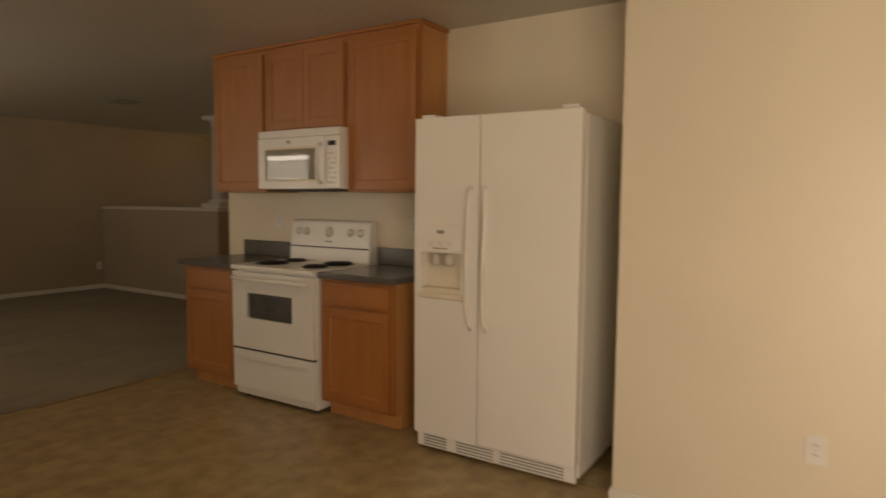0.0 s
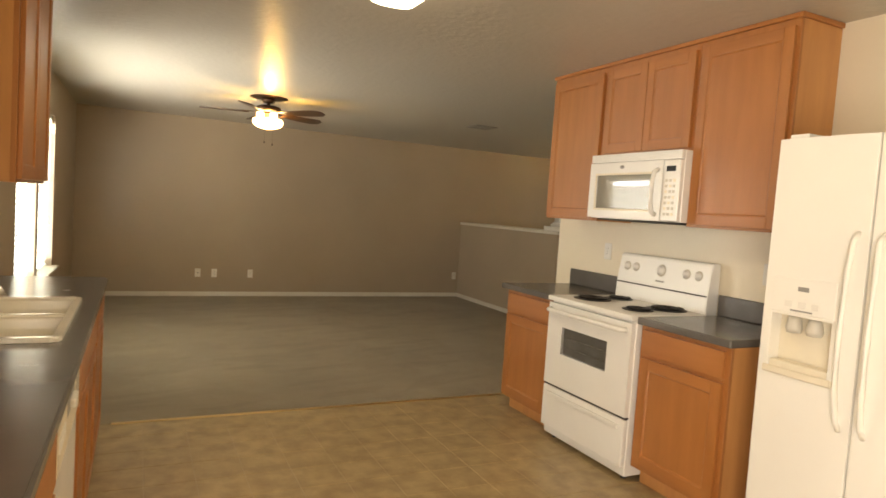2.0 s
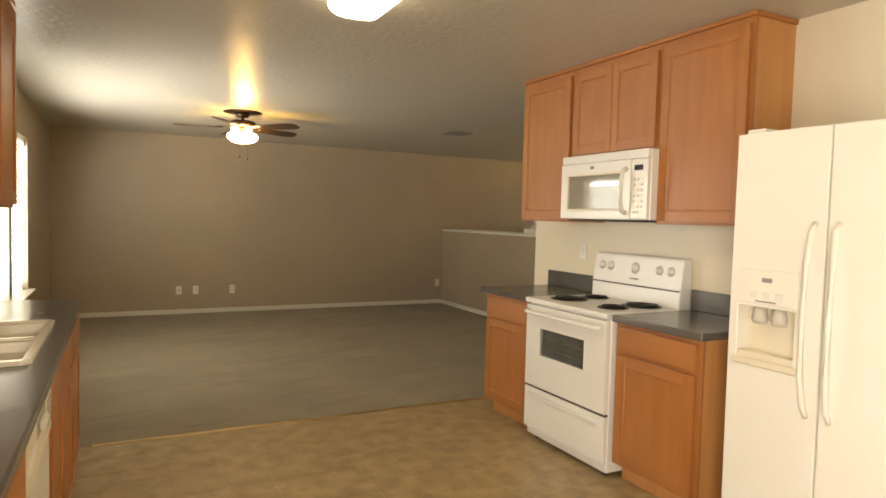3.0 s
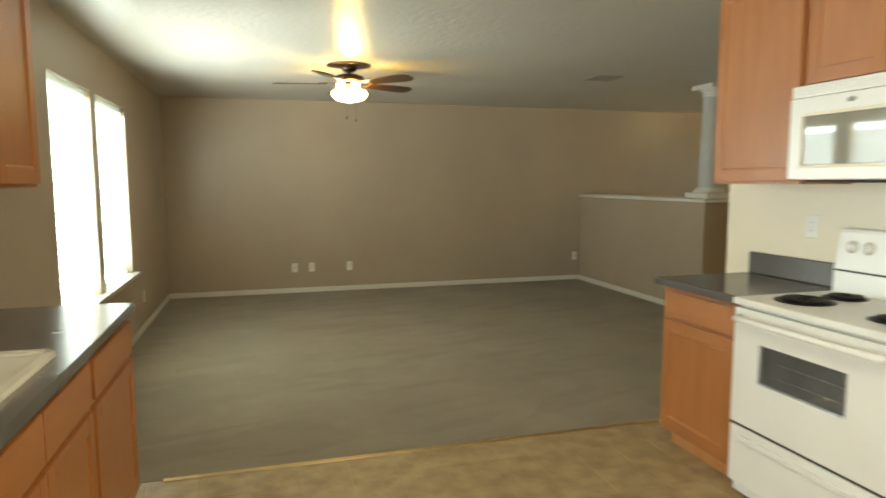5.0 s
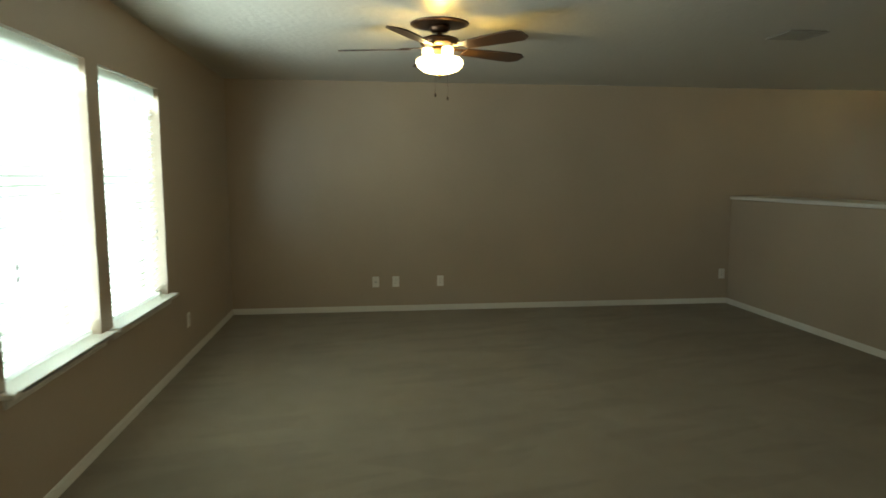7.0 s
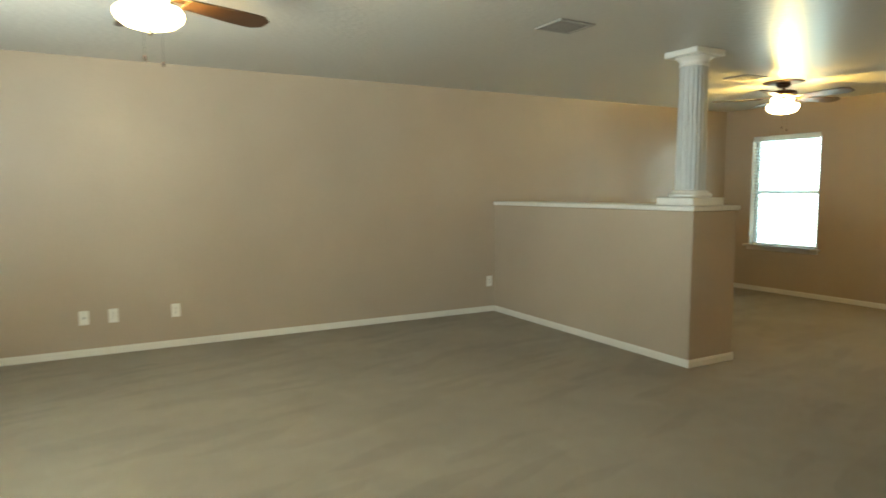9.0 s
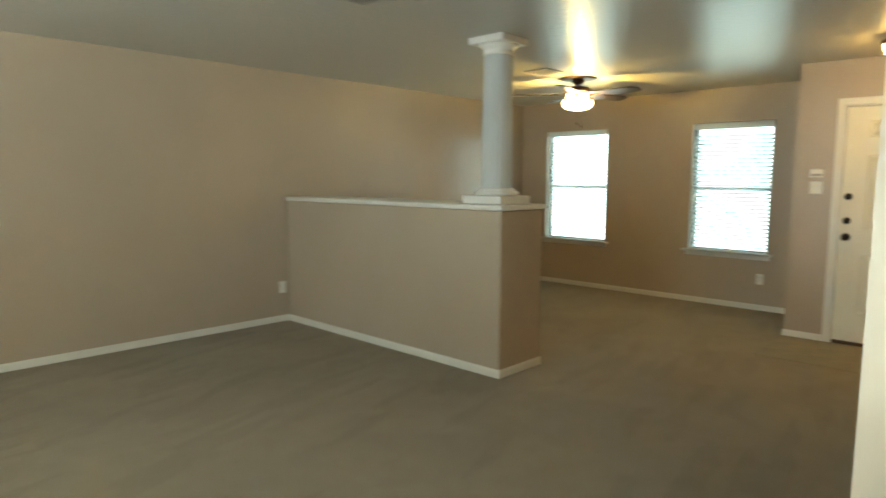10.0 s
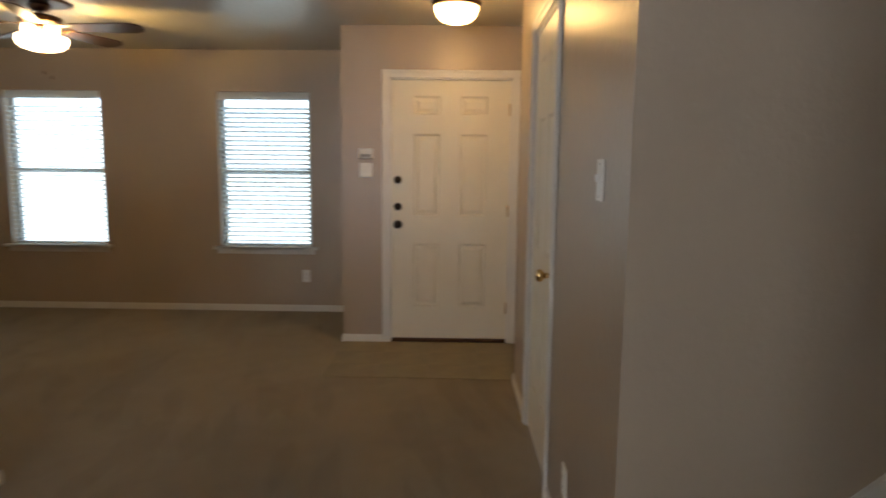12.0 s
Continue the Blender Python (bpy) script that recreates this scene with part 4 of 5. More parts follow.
def gas_range():
    y0, y1, xf, xb = 3.69, 4.45, 2.415, 3.035
    r = thing("electric_range", (2.72, 4.07, 0.0), "white freestanding electric range with four coil burners", "stove")
    part("body", box(xf + 0.03, xb, y0 + 0.004, y1 - 0.004, 0.03, 0.885, 0.004), WHITE, r)
    for a in (y0 + 0.06, y1 - 0.06):
        for b in (xf + 0.08, xb - 0.06):
            part("foot", rod((b, a, 0.0), (b, a, 0.032), 0.016, 10), SEAM, r)
    part("cooktop", box(xf - 0.012, xb - 0.085, y0, y1, 0.886, 0.916, 0.01, None, 3), WHITE, r)
    dr = part("drawer", box(xf, xf + 0.028, y0 + 0.006, y1 - 0.006, 0.085, 0.345, 0.008, None, 2), WHITE, r)
    part("pull_lip", box(xf - 0.012, xf + 0.001, y0 + 0.05, y1 - 0.05, 0.285, 0.312, 0.006, None, 2), WHITE, dr)
    part("gap_strip", box(xf + 0.006, xf + 0.03, y0 + 0.006, y1 - 0.006, 0.347, 0.358), SEAM, r)
    dm = wall_mesh("x", xf, 0.028, y0 + 0.006, y1 - 0.006, 0.36, 0.872, ((3.88, 4.3, 0.565, 0.735),))
    door = part("oven_door", dm, WHITE, r)
    part("oven_window", box(xf + 0.004, xf + 0.010, 3.881, 4.299, 0.566, 0.734), OVENGLASS, door, "tinted glass oven window")
    part("oven_liner", box(xf + 0.0255, xf + 0.0295, 3.881, 4.299, 0.566, 0.734), LINER, door, "dark grey oven interior")
    for z in (0.612, 0.672):
        part("oven_rack", rod((xf + 0.020, 3.882, z), (xf + 0.020, 4.298, z), 0.0024, 6), CHROME, door)
    part("handle", tube([(xf - 0.006, y0 + 0.04, 0.832), (xf - 0.04, y0 + 0.055, 0.832), (xf - 0.044, y0 + 0.09, 0.832), (xf - 0.044, y1 - 0.09, 0.832), (xf - 0.04, y1 - 0.055, 0.832), (xf - 0.006, y1 - 0.04, 0.832)], 0.014, 12), WHITE, door, "white bar handle")
    # backguard with a sloping face
    bg = bmesh.new()
    prof = ((2.945, 0.905), (2.955, 1.03), (2.978, 1.195), (2.992, 1.205), (3.04, 1.205), (3.04, 0.905))
    a = [bg.verts.new((x, y0 + 0.002, z)) for x, z in prof]
    b = [bg.verts.new((x, y1 - 0.002, z)) for x, z in prof]
    bg.faces.new(a)
    bg.faces.new(b[::-1])
    for i in range(len(prof)):
        j = (i + 1) % len(prof)
        bg.faces.new((a[i], a[j], b[j], b[i]))
    bmesh.ops.bevel(bg, geom=bg.edges[:], offset=0.005, segments=2, affect="EDGES")
    guard = part("backguard", bg, WHITE, r)
    part("trim_line", box(2.9495, 2.9565, y0 + 0.01, y1 - 0.01, 1.012, 1.02), SEAM, guard, "thin dark trim line")
    for y, rad in ((4.37, 0.022), (4.29, 0.022), (4.07, 0.028), (3.87, 0.022), (3.78, 0.022)):
        m = Matrix.Translation((2.967, y, 1.125)) @ Matrix.Rotation(radians(-82), 4, "Y")
        k = part("knob", turned(lathe([(rad, 0.0), (rad, 0.006), (rad * 0.72, 0.01), (rad * 0.66, 0.024), (0.0005, 0.026)], (0, 0, 0), 20), m), WHITE, guard)
        part("grip", turned(box(-rad * 0.8, rad * 0.8, -0.004, 0.004, 0.012, 0.032, 0.003), m), WHITE, k)
        part("dial_ring", turned(lathe([(rad * 1.35, 0.0), (rad * 1.35, 0.0012), (rad * 1.02, 0.0016)], (0, 0, 0), 24), m), PALEGREY, k, "grey printed dial ring")
    part("clock_mark", box(2.955, 2.962, 4.035, 4.105, 1.052, 1.062, 0.001), GREY_P, guard, "small grey maker's plate")
    for cx, cy, rr in ((2.61, 4.27, 0.098), (2.83, 4.275, 0.074), (2.61, 3.87, 0.074), (2.83, 3.87, 0.098)):
        pan = part("drip_pan", lathe([(rr * 1.18, 0.9165), (rr * 1.18, 0.919), (rr * 1.04, 0.9195), (rr * 0.9, 0.917), (0.001, 0.917)], (cx, cy, 0), 32), COIL, r, "dark drip pan")
        pts = []
        turns = 4 if rr > 0.08 else 3
        for i in range(turns * 24 + 1):
            a = 2 * math.pi * i / 24
            q = 0.016 + (rr - 0.02) * i / (turns * 24)
            pts.append((cx + q * math.cos(a), cy + q * math.sin(a), 0.926))
        part("coil_element", tube(pts, 0.0058, 6), COIL, pan, "black spiral heating coil")


gas_range()


def microwave():
    y0, y1, z0, z1, xf, xb = 3.688, 4.440, 1.425, 1.822, 2.652, X_KIT - 0.001
    m = thing("microwave", (2.85, 4.064, z0), "white over-the-range microwave under a short cabinet", "microwave")
    part("body", box(xf + 0.03, xb, y0, y1, z0, z1, 0.004), WHITE, m)
    part("underside", box(xf + 0.06, xb - 0.03, y0 + 0.03, y1 - 0.03, z0 - 0.012, z0 - 0.0005, 0.004), SEAM, m, "dark vented underside")
    gr = part("vent_grille", box(xf + 0.004, xf + 0.03, y0, y1, z1 - 0.05, z1, 0.006, None, 2), WHITE, m)
    for k in range(3):
        part("louvre", box(xf + 0.001, xf + 0.006, y0 + 0.012, y1 - 0.012, z1 - 0.042 + k * 0.012, z1 - 0.036 + k * 0.012, 0.001), WHITE, gr)
    yd = 3.814
    dm = wall_mesh("x", xf, 0.03, yd, y1, z0 + 0.004, z1 - 0.054, ((3.894, 4.371, z0 + 0.062, z1 - 0.13),))
    door = part("door", dm, WHITE, m)
    part("door_window", box(xf + 0.006, xf + 0.02, 3.895, 4.37, z0 + 0.063, z1 - 0.131), MWGLASS, door, "glossy window reflecting daylight")
    wf = bmesh.new()
    for a, b, p, q in ((3.882, 4.383, z0 + 0.05, z0 + 0.063), (3.882, 4.383, z1 - 0.131, z1 - 0.118), (3.882, 3.895, z0 + 0.063, z1 - 0.131), (4.37, 4.383, z0 + 0.063, z1 - 0.131)):
        box(xf - 0.004, xf + 0.002, a, b, p, q, 0.002, wf)
    part("window_trim", wf, CREAM_P, door)
    part("handle", tube([(xf - 0.002, 3.848, z1 - 0.105), (xf - 0.03, 3.846, z1 - 0.118), (xf - 0.043, 3.844, z1 - 0.16), (xf - 0.046, 3.844, (z0 + z1) / 2 - 0.03), (xf - 0.043, 3.844, z0 + 0.085), (xf - 0.03, 3.846, z0 + 0.05), (xf - 0.002, 3.848, z0 + 0.038)], 0.013, 10), WHITE, door, "curved white handle")
    pn = part("control_panel", box(xf + 0.001, xf + 0.03, y0, yd - 0.003, z0 + 0.004, z1 - 0.054, 0.004), WHITE, m)
    part("display", box(xf - 0.0015, xf + 0.003, 3.721, 3.786, z1 - 0.118, z1 - 0.088), DISPLAY, pn, "black digital display")
    for i in range(7):
        for j in range(3):
            part("button", box(xf - 0.0012, xf + 0.002, 3.716 + j * 0.028, 3.734 + j * 0.028, z0 + 0.035 + i * 0.031, z0 + 0.05 + i * 0.031, 0.001), PALEGREY if (i + j) % 3 else CREAM_P, pn)
    part("emblem", turned(lathe([(0.019, 0), (0.019, 0.002), (0.001, 0.003)], (0, 0, 0), 20), Matrix.Translation((xf + 0.001, 4.146, z1 - 0.083)) @ Matrix.Scale(0.55, 4, (0, 0, 1)) @ pose(0, 0, 0, 0, -90, 0)), GREY_P, door, "small oval grey emblem")


microwave()


def refrigerator():
    y0, y1, xf, xb, zt = 1.978, 2.893, 2.357, 3.03, 1.782
    f = thing("refrigerator", (2.7, 2.435, 0.0), "white side-by-side refrigerator with an ice dispenser", "refrigerator")
    part("cabinet", box(xf + 0.085, xb, y0 + 0.004, y1 - 0.004, 0.025, zt - 0.015, 0.006), FRIDGE_W, f)
    part("gasket", box(xf + 0.072, xf + 0.086, y0 + 0.012, y1 - 0.012, 0.12, zt - 0.02), SEAM, f)
    ys = 2.505
    part("door", box(xf, xf + 0.072, y0, ys - 0.003, 0.105, zt, 0.012, None, 3), FRIDGE_W, f)
    # freezer door pierced by the dispenser
    dy0, dy1, dz0, dz1 = 2.605, 2.85, 0.868, 1.085
    fm = wall_mesh("x", xf, 0.072, ys + 0.003, y1, 0.105, zt, ((dy0, dy1, dz0, dz1),))
    es = [e for e in fm.edges if all(abs(v.co.x - xf) < 1e-5 for v in e.verts) and (all(abs(v.co.y - y1) < 1e-5 for v in e.verts) or all(abs(v.co.y - ys - 0.003) < 1e-5 for v in e.verts) or all(abs(v.co.z - zt) < 1e-5 for v in e.verts))]
    bmesh.ops.bevel(fm, geom=es, offset=0.01, segments=3, profile=0.7, affect="EDGES")
    fz = part("freezer_door", fm, FRIDGE_W, f)
    part("dispenser_back", box(xf + 0.056, xf + 0.07, dy0 + 0.001, dy1 - 0.001, dz0 + 0.001, dz1 - 0.001), CREAM_P, fz, "recessed cream dispenser well")
    tray = bmesh.new()
    box(xf + 0.002, xf + 0.056, dy0 + 0.001, dy1 - 0.001, dz0 + 0.001, dz0 + 0.03, 0.003, tray)
    box(xf - 0.012, xf + 0.002, dy0 - 0.02, dy1 + 0.02, dz0 - 0.024, dz0 + 0.006, 0.005, tray)
    part("drip_tray", tray, CREAM_P, fz)
    for dy in (0.085, 0.17):
        part("dispenser_paddle", lathe([(0.022, dz1 - 0.003), (0.026, dz1 - 0.02), (0.032, dz1 - 0.05), (0.026, dz1 - 0.068), (0.002, dz1 - 0.072)], (xf + 0.03, dy0 + dy, 0), 16), PALEGREY, fz)
    fr = bmesh.new()
    for a, b, p, q in ((dy0 - 0.018, dy0, dz0, dz1 + 0.012), (dy1, dy1 + 0.018, dz0, dz1 + 0.012), (dy0, dy1, dz1, dz1 + 0.012)):
        box(xf - 0.006, xf + 0.002, a, b, p, q, 0.002, fr)
    part("dispenser_frame", fr, FRIDGE_W, fz)
    pad = part("dispenser_panel", box(xf - 0.004, xf + 0.001, dy0 - 0.005, dy1 + 0.005, dz1 + 0.013, dz1 + 0.15, 0.002), FRIDGE_W, fz)
    for dy in (0.07, 0.125, 0.18):
        part("button", box(xf - 0.0065, xf - 0.003, dy0 + dy - 0.016, dy0 + dy + 0.016, dz1 + 0.035, dz1 + 0.06, 0.003), WHITE_P, pad)
    part("label_bar", box(xf - 0.0052, xf - 0.0035, dy0 + 0.08, dy0 + 0.17, dz1 + 0.02, dz1 + 0.026), GREY_P, pad)
    part("emblem", box(xf - 0.0065, xf - 0.0035, dy0 + 0.1, dy0 + 0.145, dz1 + 0.1, dz1 + 0.118, 0.002), GREY_P, pad, "small grey maker's emblem")
    for y, lab in ((ys - 0.045, ""), (ys + 0.042, "")):
        s = 1 if y > ys else -1
        pts = [(xf + 0.003, y, 1.425), (xf - 0.022, y, 1.395), (xf - 0.038, y + s * 0.004, 1.28), (xf - 0.044, y + s * 0.006, 1.06), (xf - 0.038, y + s * 0.004, 0.85), (xf - 0.022, y, 0.735), (xf + 0.003, y, 0.7)]
        part("handle", tube(pts, 0.0105, 12, None, 1.0), FRIDGE_W, fz if s > 0 else f, "long curved white handle")
    gr = part("base_grille", box(xf + 0.03, xf + 0.06, y0 + 0.004, y1 - 0.004, 0.02, 0.098, 0.004), FRIDGE_W, f)
    for k in range(4):
        for a, b in ((y0 + 0.06, 2.38), (2.42, 2.64), (2.70, y1 - 0.05)):
            part("grille_slot", box(xf + 0.027, xf + 0.032, a, b, 0.032 + k * 0.016, 0.039 + k * 0.016, 0.001), GREY_P, gr, "dark grille slot")
    for y in (y0 + 0.06, y1 - 0.075):
        part("hinge_cap", box(xf + 0.01, xf + 0.12, y - 0.04, y + 0.04, zt + 0.0005, zt + 0.018, 0.007, None, 2), WHITE_P, f)
    for y in (y0 + 0.08, y1 - 0.08):
        part("foot", rod((xf + 0.12, y, 0), (xf + 0.12, y, 0.026), 0.018, 10), SEAM, f)
        part("roller", rod((xb - 0.08, y, 0.0), (xb - 0.08, y, 0.026), 0.018, 10), SEAM, f)


refrigerator()

# ---------------------------------------------------------------- kitchen, sink wall
XF_L = -0.135


def base_cabinet_l(y0, y1, doors, label):
    xb = X_WIN + 0.001
    c = thing("base_cabinet", ((xb + XF_L) / 2, (y0 + y1) / 2, 0.0), label, "cabinet", "sink wall cabinets")
    part("carcass", box(xb, XF_L - 0.019, y0, y1, 0.1, 0.70, 0.001), OAK_PALE, c, "plain wood veneer side")
    ends = bmesh.new()
    box(xb, XF_L - 0.019, y0, y0 + 0.016, 0.70, 0.872, 0.001, ends)
    box(xb, XF_L - 0.019, y1 - 0.016, y1, 0.70, 0.872, 0.001, ends)
    part("end_panel", ends, OAK_PALE, c)
    ff = bmesh.new()
    for a, b, p, q in ((y0, y0 + 0.035, 0.1, 0.872), (y1 - 0.035, y1, 0.1, 0.872), (y0 + 0.035, y1 - 0.035, 0.84, 0.872), (y0 + 0.035, y1 - 0.035, 0.68, 0.72), (y0 + 0.035, y1 - 0.035, 0.1, 0.14)):
        box(XF_L - 0.019, XF_L, a, b, p, q, 0.001, ff)
    part("face_frame", ff, OAK, c)
    part("toe_kick", box(xb, XF_L - 0.075, y0 + 0.002, y1 - 0.002, 0.0, 0.1), OAK_PALE, c)
    w = (y1 - y0 - 0.04 - 0.006 * (doors - 1)) / doors
    for i in range(doors):
        ya = y0 + 0.02 + i * (w + 0.006)
        framed_door(c, out_plus_x(XF_L + 0.0005, ya, 0.125), w, 0.565)
        part("drawer_front", box(XF_L + 0.0005, XF_L + 0.019, ya, ya + w, 0.712, 0.848, 0.004, None, 2), OAK_H, c)


base_cabinet_l(3.445, 4.385, 2, "orange-stained wood sink cabinet with two doors")
base_cabinet_l(4.387, 5.03, 1, "orange-stained wood base cabinet at the counter's end")
base_cabinet_l(2.15, 2.835, 1, "orange-stained wood base cabinet beside the dishwasher")


def dishwasher():
    y0, y1 = 2.842, 3.438
    d = thing("dishwasher", (-0.42, 3.14, 0.0), "white built-in dishwasher under the counter", "dishwasher")
    part("tub", box(X_WIN + 0.03, XF_L - 0.03, y0, y1, 0.03, 0.868, 0.003), GREY_P, d)
    part("door", box(XF_L - 0.028, XF_L + 0.012, y0 + 0.003, y1 - 0.003, 0.13, 0.70, 0.006, None, 2), WHITE, d)
    part("kick_panel", box(XF_L - 0.06, XF_L - 0.035, y0 + 0.003, y1 - 0.003, 0.005, 0.125, 0.003), WHITE, d)
    p = part("control_panel", box(XF_L - 0.028, XF_L + 0.018, y0 + 0.003, y1 - 0.003, 0.706, 0.865, 0.008, None, 2), CREAM_P, d)
    part("latch_recess", box(XF_L + 0.0165, XF_L + 0.0195, 3.05, 3.24, 0.79, 0.84, 0.001), GREY_P, p)
    part("latch", box(XF_L + 0.018, XF_L + 0.034, 3.10, 3.19, 0.80, 0.825, 0.004), WHITE_P, p)
    for k in range(5):
        part("vent_slot", box(XF_L + 0.0165, XF_L + 0.0195, 3.30, 3.40, 0.745 + k * 0.018, 0.753 + k * 0.018), GREY_P, p)
    for k in range(4):
        part("button", box(XF_L + 0.017, XF_L + 0.021, 2.87 + k * 0.035, 2.895 + k * 0.035, 0.76, 0.80, 0.002), WHITE_P, p)
    for y in (y0 + 0.05, y1 - 0.05):
        part("foot", rod((-0.35, y, 0), (-0.35, y, 0.031), 0.015, 8), SEAM, d)


dishwasher()
SX0, SX1, SY0, SY1 = -0.635, -0.170, 3.42, 4.26


def counter_l():
    c = thing("countertop", (-0.4, 3.6, 0.874), "long dark grey laminate countertop holding the sink", "countertop", "countertops")
    xe, ya, yb = -0.105, 2.13, 5.075
    bm = wall_mesh("x", 0.874, 0.038, ya, yb, X_WIN + 0.001, xe, ((SY0 + 0.02, SY1 - 0.02, SX0 + 0.02, SX1 - 0.02),))
    for v in bm.verts:
        v.co = Vector((v.co.z, v.co.y, v.co.x))
    es = [e for e in bm.edges if all(abs(v.co.x - xe) < 1e-5 for v in e.verts) and abs(e.verts[0].co.z - e.verts[1].co.z) < 1e-5 or all(abs(v.co.y - yb) < 1e-5 for v in e.verts) and abs(e.verts[0].co.z - e.verts[1].co.z) < 1e-5]
    bmesh.ops.bevel(bm, geom=es, offset=0.01, segments=3, affect="EDGES")
    part("slab", bm, LAMINATE, c)
    part("backsplash", box(X_WIN + 0.001, X_WIN + 0.02, ya, 5.055, 0.9125, 1.02, 0.004), LAMINATE, c)


counter_l()


def sink():
    s = thing("kitchen_sink", ((SX0 + SX1) / 2, (SY0 + SY1) / 2, 0.913), "bisque enamel double-bowl drop-in sink", "sink")
    ym = (SY0 + SY1) / 2
    wells = ((SY0 + 0.035, ym - 0.018), (ym + 0.018, SY1 - 0.035))
    x0, x1 = SX0 + 0.075, SX1 - 0.03
    rim = wall_mesh("x", 0.913, 0.016, SY0, SY1, SX0, SX1, [(a, b, x0, x1) for a, b in wells])
    for v in rim.verts:
        v.co = Vector((v.co.z, v.co.y, v.co.x))
    es = [e for e in rim.edges if all(v.co.z > 0.92 for v in e.verts) and len(e.link_faces) == 2 and abs(e.link_faces[0].normal.dot(e.link_faces[1].normal)) < 0.5]
    bmesh.ops.bevel(rim, geom=es, offset=0.007, segments=3, affect="EDGES")
    for v in rim.verts:
        # rounded outer corners
        for cx, cy in ((SX0, SY0), (SX0, SY1), (SX1, SY0), (SX1, SY1)):
            ox, oy = cx + math.copysign(0.03, (SX0 + SX1) / 2 - cx), cy + math.copysign(0.03, ym - cy)
            if (v.co.x - ox) * (cx - ox) > 0 and (v.co.y - oy) * (cy - oy) > 0:
                d = Vector((v.co.x - ox, v.co.y - oy, 0))
                k = max(abs(d.x), abs(d.y)) / max(d.length, 1e-6)
                v.co += d * (k - 1)
    part("rim", rim, SINKM, s)
    for a, b in wells:
        bm = bmesh.new()
        rings = []
        for ins, z in ((0.0, 0.914), (0.006, 0.88), (0.016, 0.80), (0.04, 0.776), (0.08, 0.77)):
            rings.append([bm.verts.new(p) for p in ((x0 + ins, a + ins, z), (x1 - ins, a + ins, z), (x1 - ins, b - ins, z), (x0 + ins, b - ins, z))])
        for p, q in zip(rings, rings[1:]):
            for k in range(4):
                bm.faces.new((p[k], p[(k + 1) % 4], q[(k + 1) % 4], q[k])).smooth = False
        bm.faces.new(rings[-1])
        basin = part("basin", bm, SINKM, s)
        part("drain", lathe([(0.042, 0.7705), (0.04, 0.774), (0.028, 0.772), (0.001, 0.7715)], ((x0 + x1) / 2, (a + b) / 2, 0), 24), CHROME, basin, "chrome basket drain")
    f = thing("faucet", (SX0 + 0.035, ym, 0.9295), "chrome single-spout kitchen faucet behind the sink", "faucet")
    fx = SX0 + 0.035
    part("deck_plate", box(fx - 0.025, fx + 0.025, ym - 0.12, ym + 0.12, 0.9295, 0.94, 0.004), CHROME, f)
    part("body", lathe([(0.026, 0.94), (0.024, 0.98), (0.02, 1.02), (0.012, 1.03), (0.001, 1.032)], (fx, ym, 0), 20), CHROME, f)
    part("spout", tube([(fx, ym, 0.985), (fx + 0.06, ym + 0.015, 1.01), (fx + 0.13, ym + 0.04, 1.02), (fx + 0.19, ym + 0.06, 1.012), (fx + 0.205, ym + 0.065, 0.985)], 0.012, 12), CHROME, f)
    part("lever", tube([(fx, ym, 1.03), (fx - 0.005, ym - 0.04, 1.05), (fx - 0.008, ym - 0.09, 1.058)], 0.007, 8), CHROME, f)


sink()


def upper_cabinet_l():
    y0, y1, z0, z1 = 4.13, 4.95, 1.40, 2.405
    xf, xb = -0.405, X_WIN + 0.001
    c = thing("wall_cabinet", ((xf + xb) / 2, (y0 + y1) / 2, z0), "orange-stained wood wall cabinet above the sink counter", "cabinet", "sink wall cabinets")
    part("carcass", box(xb, xf - 0.019, y0, y1, z0, z1, 0.001), OAK_PALE, c, "pale wood veneer side")
    ff = bmesh.new()
    for a, b, p, q in ((y0, y0 + 0.035, z0, z1), (y1 - 0.035, y1, z0, z1), (y0 + 0.035, y1 - 0.035, z0, z0 + 0.035), (y0 + 0.035, y1 - 0.035, z1 - 0.05, z1)):
        box(xf - 0.019, xf, a, b, p, q, 0.001, ff)
    part("face_frame", ff, OAK, c)
    w = (y1 - y0 - 0.036 - 0.004) / 2
    for i in range(2):
        framed_door(c, out_plus_x(xf + 0.0005, y0 + 0.018 + i * (w + 0.004), z0 + 0.015), w, z1 - z0 - 0.05)
    part("top_moulding", box(xb, xf + 0.013, y0 - 0.012, y1 + 0.012, 2.406, CEIL - 0.0008, 0.003), OAK_H, c)


upper_cabinet_l()


def paper_slip():
    p = thing("paper_slip", (-0.255, 4.55, 0.9125), "small white paper slip lying on the dark countertop", "paper")
    bm = bmesh.new()
    rows = []
    for i in range(7):
        u = i / 6 - 0.5
        rows.append([bm.verts.new((-0.255 + 0.03 * u, 4.55 + 0.007 * v + 0.008 * u, 0.9127 + 0.006 * u * u + w)) for v, w in ((-0.5, 0), (0.5, 0), (0.5, 0.0006), (-0.5, 0.0006))])
    for a, b in zip(rows, rows[1:]):
        for k in range(4):
            bm.faces.new((a[k], a[(k + 1) % 4], b[(k + 1) % 4], b[k]))
    bm.faces.new(rows[0])
    bm.faces.new(rows[-1])
    part("sheet", bm, WHITE_P, p)


paper_slip()

# ---------------------------------------------------------------- floor tiles, last
vinyl = tagged(new("vinyl_floor"), "tan mottled tile-pattern vinyl floor", "floor", "", "structure")
BASES[vinyl.name] = (0, 0, 0)
TILE, GAP = 0.2325, 0.004


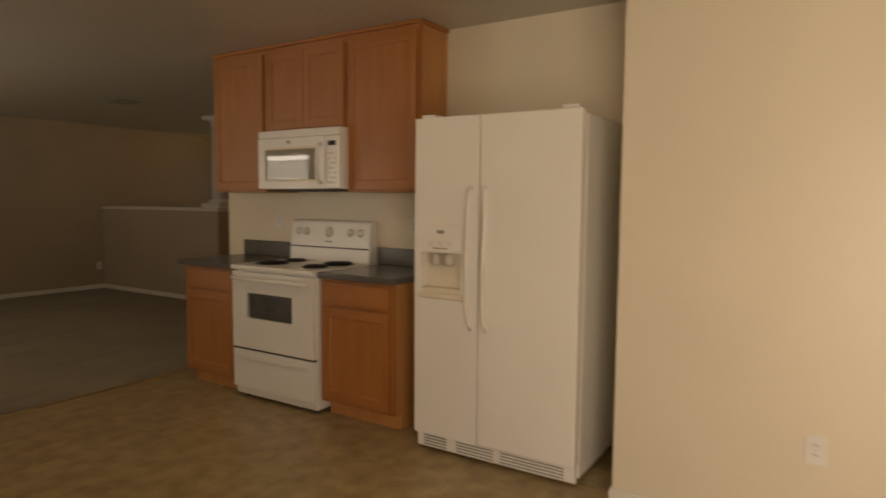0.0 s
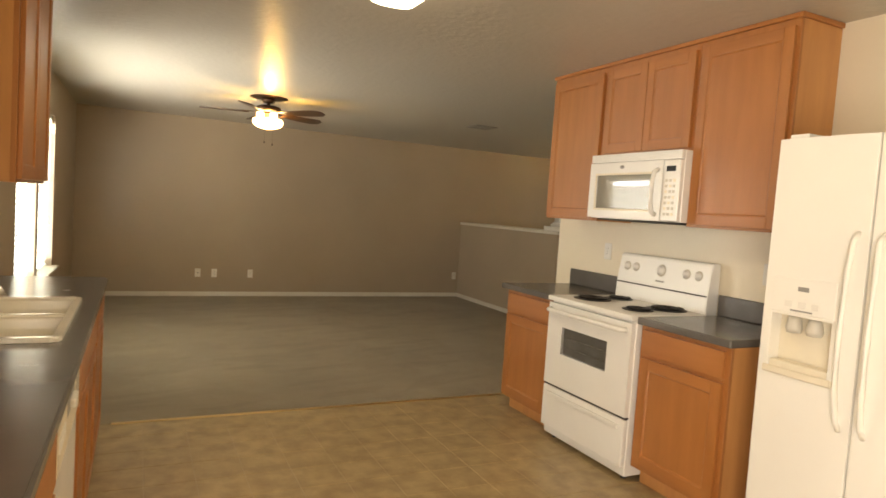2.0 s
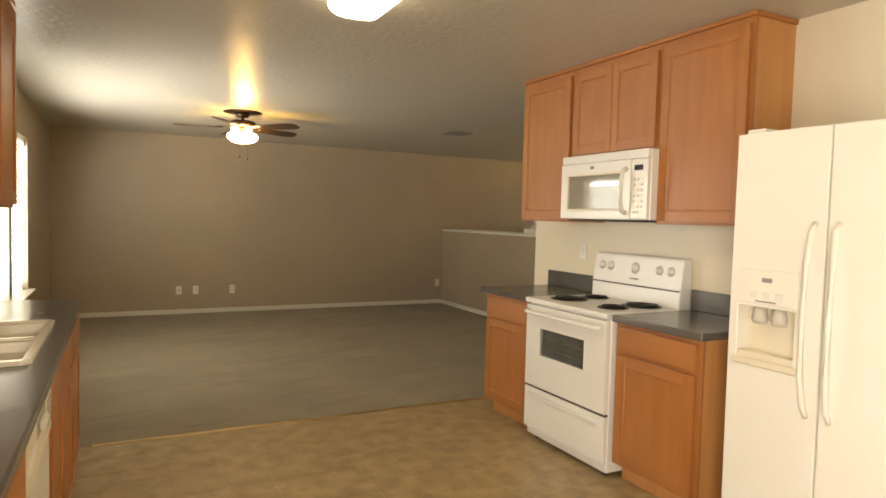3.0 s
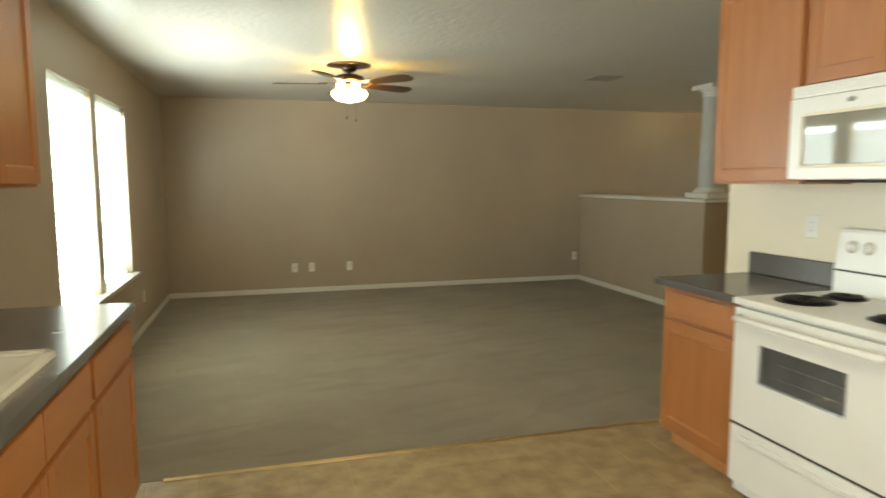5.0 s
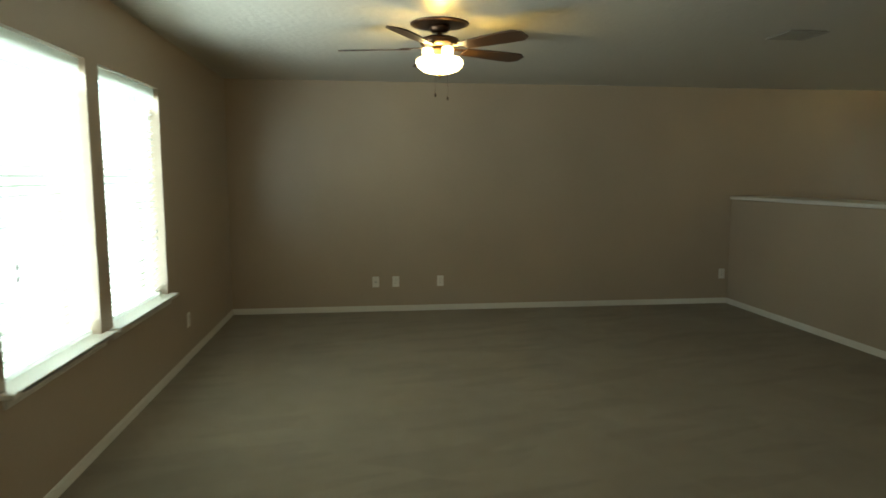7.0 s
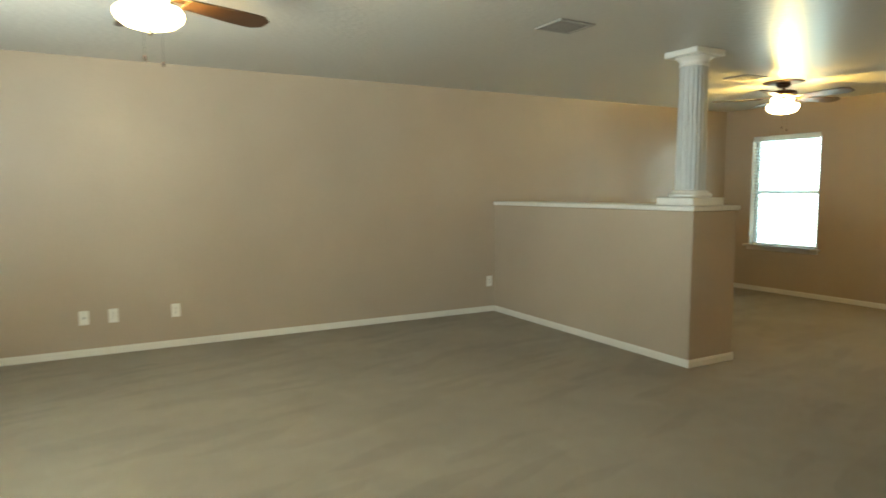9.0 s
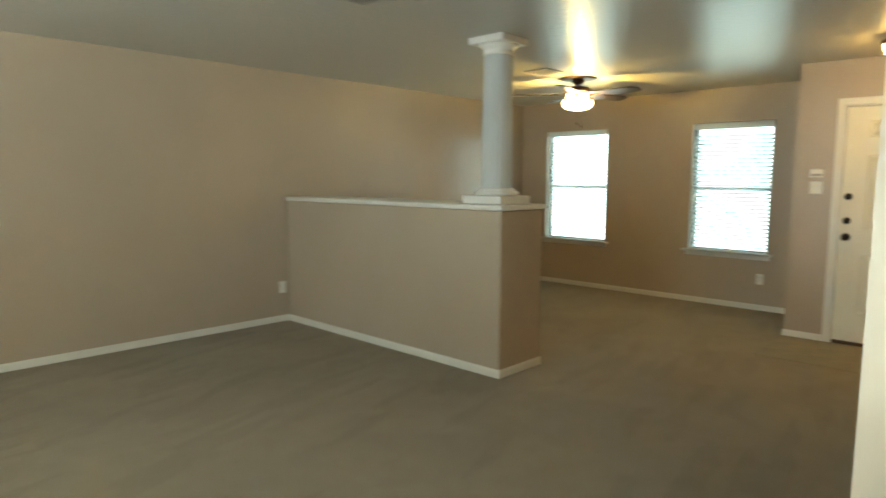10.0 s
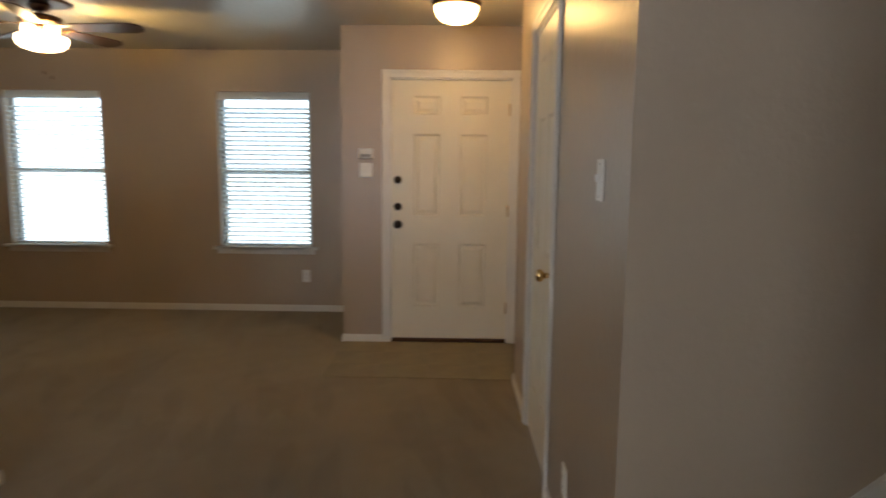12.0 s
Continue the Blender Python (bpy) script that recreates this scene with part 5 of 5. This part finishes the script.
def tile_mesh(w, d):
    bm = box(0.0, w, 0.0, d, -0.0115, 0.0, 0.0012)
    bmesh.ops.recalc_face_normals(bm, faces=bm.faces)
    me = bpy.data.meshes.new("tile")
    bm.to_mesh(me)
    bm.free()
    me.materials.append(VINYL)
    return me


def spans(lo, hi, origin):
    """Stretches between joints from lo to hi."""
    for i in range(math.floor((lo - origin) / TILE), math.ceil((hi - origin) / TILE)):
        a, b = max(lo, origin + i * TILE + GAP / 2), min(hi, origin + (i + 1) * TILE - GAP / 2)
        if b - a > 0.01:
            yield a, b


def lay(x0, x1, y0, y1, ox, oy, parent):
    meshes = {}
    for a, b in spans(x0, x1, ox):
        for c, d in spans(y0, y1, oy):
            key = (round(b - a, 3), round(d - c, 3))
            if key not in meshes:
                meshes[key] = tile_mesh(*key)
            ob = new("tile", meshes[key])
            ob.parent = parent
            ob.location = (a, c, 0)


def lay_joined(x0, x1, y0, y1, ox, oy, parent):
    """The dining end, away from the walk, in one piece."""
    verts, faces = [], []
    for a, b in spans(x0, x1, ox):
        for c, d in spans(y0, y1, oy):
            k = len(verts)
            verts += [(x, y, z) for z in (-0.0115, 0.0) for x, y in ((a, c), (b, c), (b, d), (a, d))]
            faces += [(k + 4, k + 5, k + 6, k + 7), (k, k + 1, k + 5, k + 4), (k + 1, k + 2, k + 6, k + 5), (k + 2, k + 3, k + 7, k + 6), (k + 3, k, k + 4, k + 7)]
    me = bpy.data.meshes.new("tiles")
    me.from_pydata(verts, [], faces)
    me.materials.append(VINYL)
    ob = new("tiles", me)
    ob.parent = parent
    tagged(ob, "", "", "", "stuff")


lay_joined(X_WIN, 2.375, Y_BACK, 1.80, 0.1, STRIP - 0.002, vinyl)
lay(X_WIN, X_KIT, 1.802, STRIP - 0.002, 0.1, STRIP - 0.002, vinyl)
entry = tagged(new("entry_vinyl_floor"), "tan mottled vinyl at the front door", "floor", "", "structure")
BASES[entry.name] = (0, 0, 0)


def entry_tiles():
    for i in range(3):
        for j in range(4):
            a, c = 6.79 + i * 0.2875, 5.225 + j * 0.346
            b, d = min(a + 0.287, X_DOOR - 0.001), min(c + 0.3455, Y_RET - 0.002)
            bm = box(0, b - a, 0, d - c, 0.0005, 0.004, 0.0004)
            bmesh.ops.recalc_face_normals(bm, faces=bm.faces)
            m2 = bpy.data.meshes.new("tile")
            bm.to_mesh(m2)
            bm.free()
            m2.materials.append(ENTRYV)
            ob = new("tile", m2)
            ob.parent = entry
            ob.location = (a, c, 0)


entry_tiles()
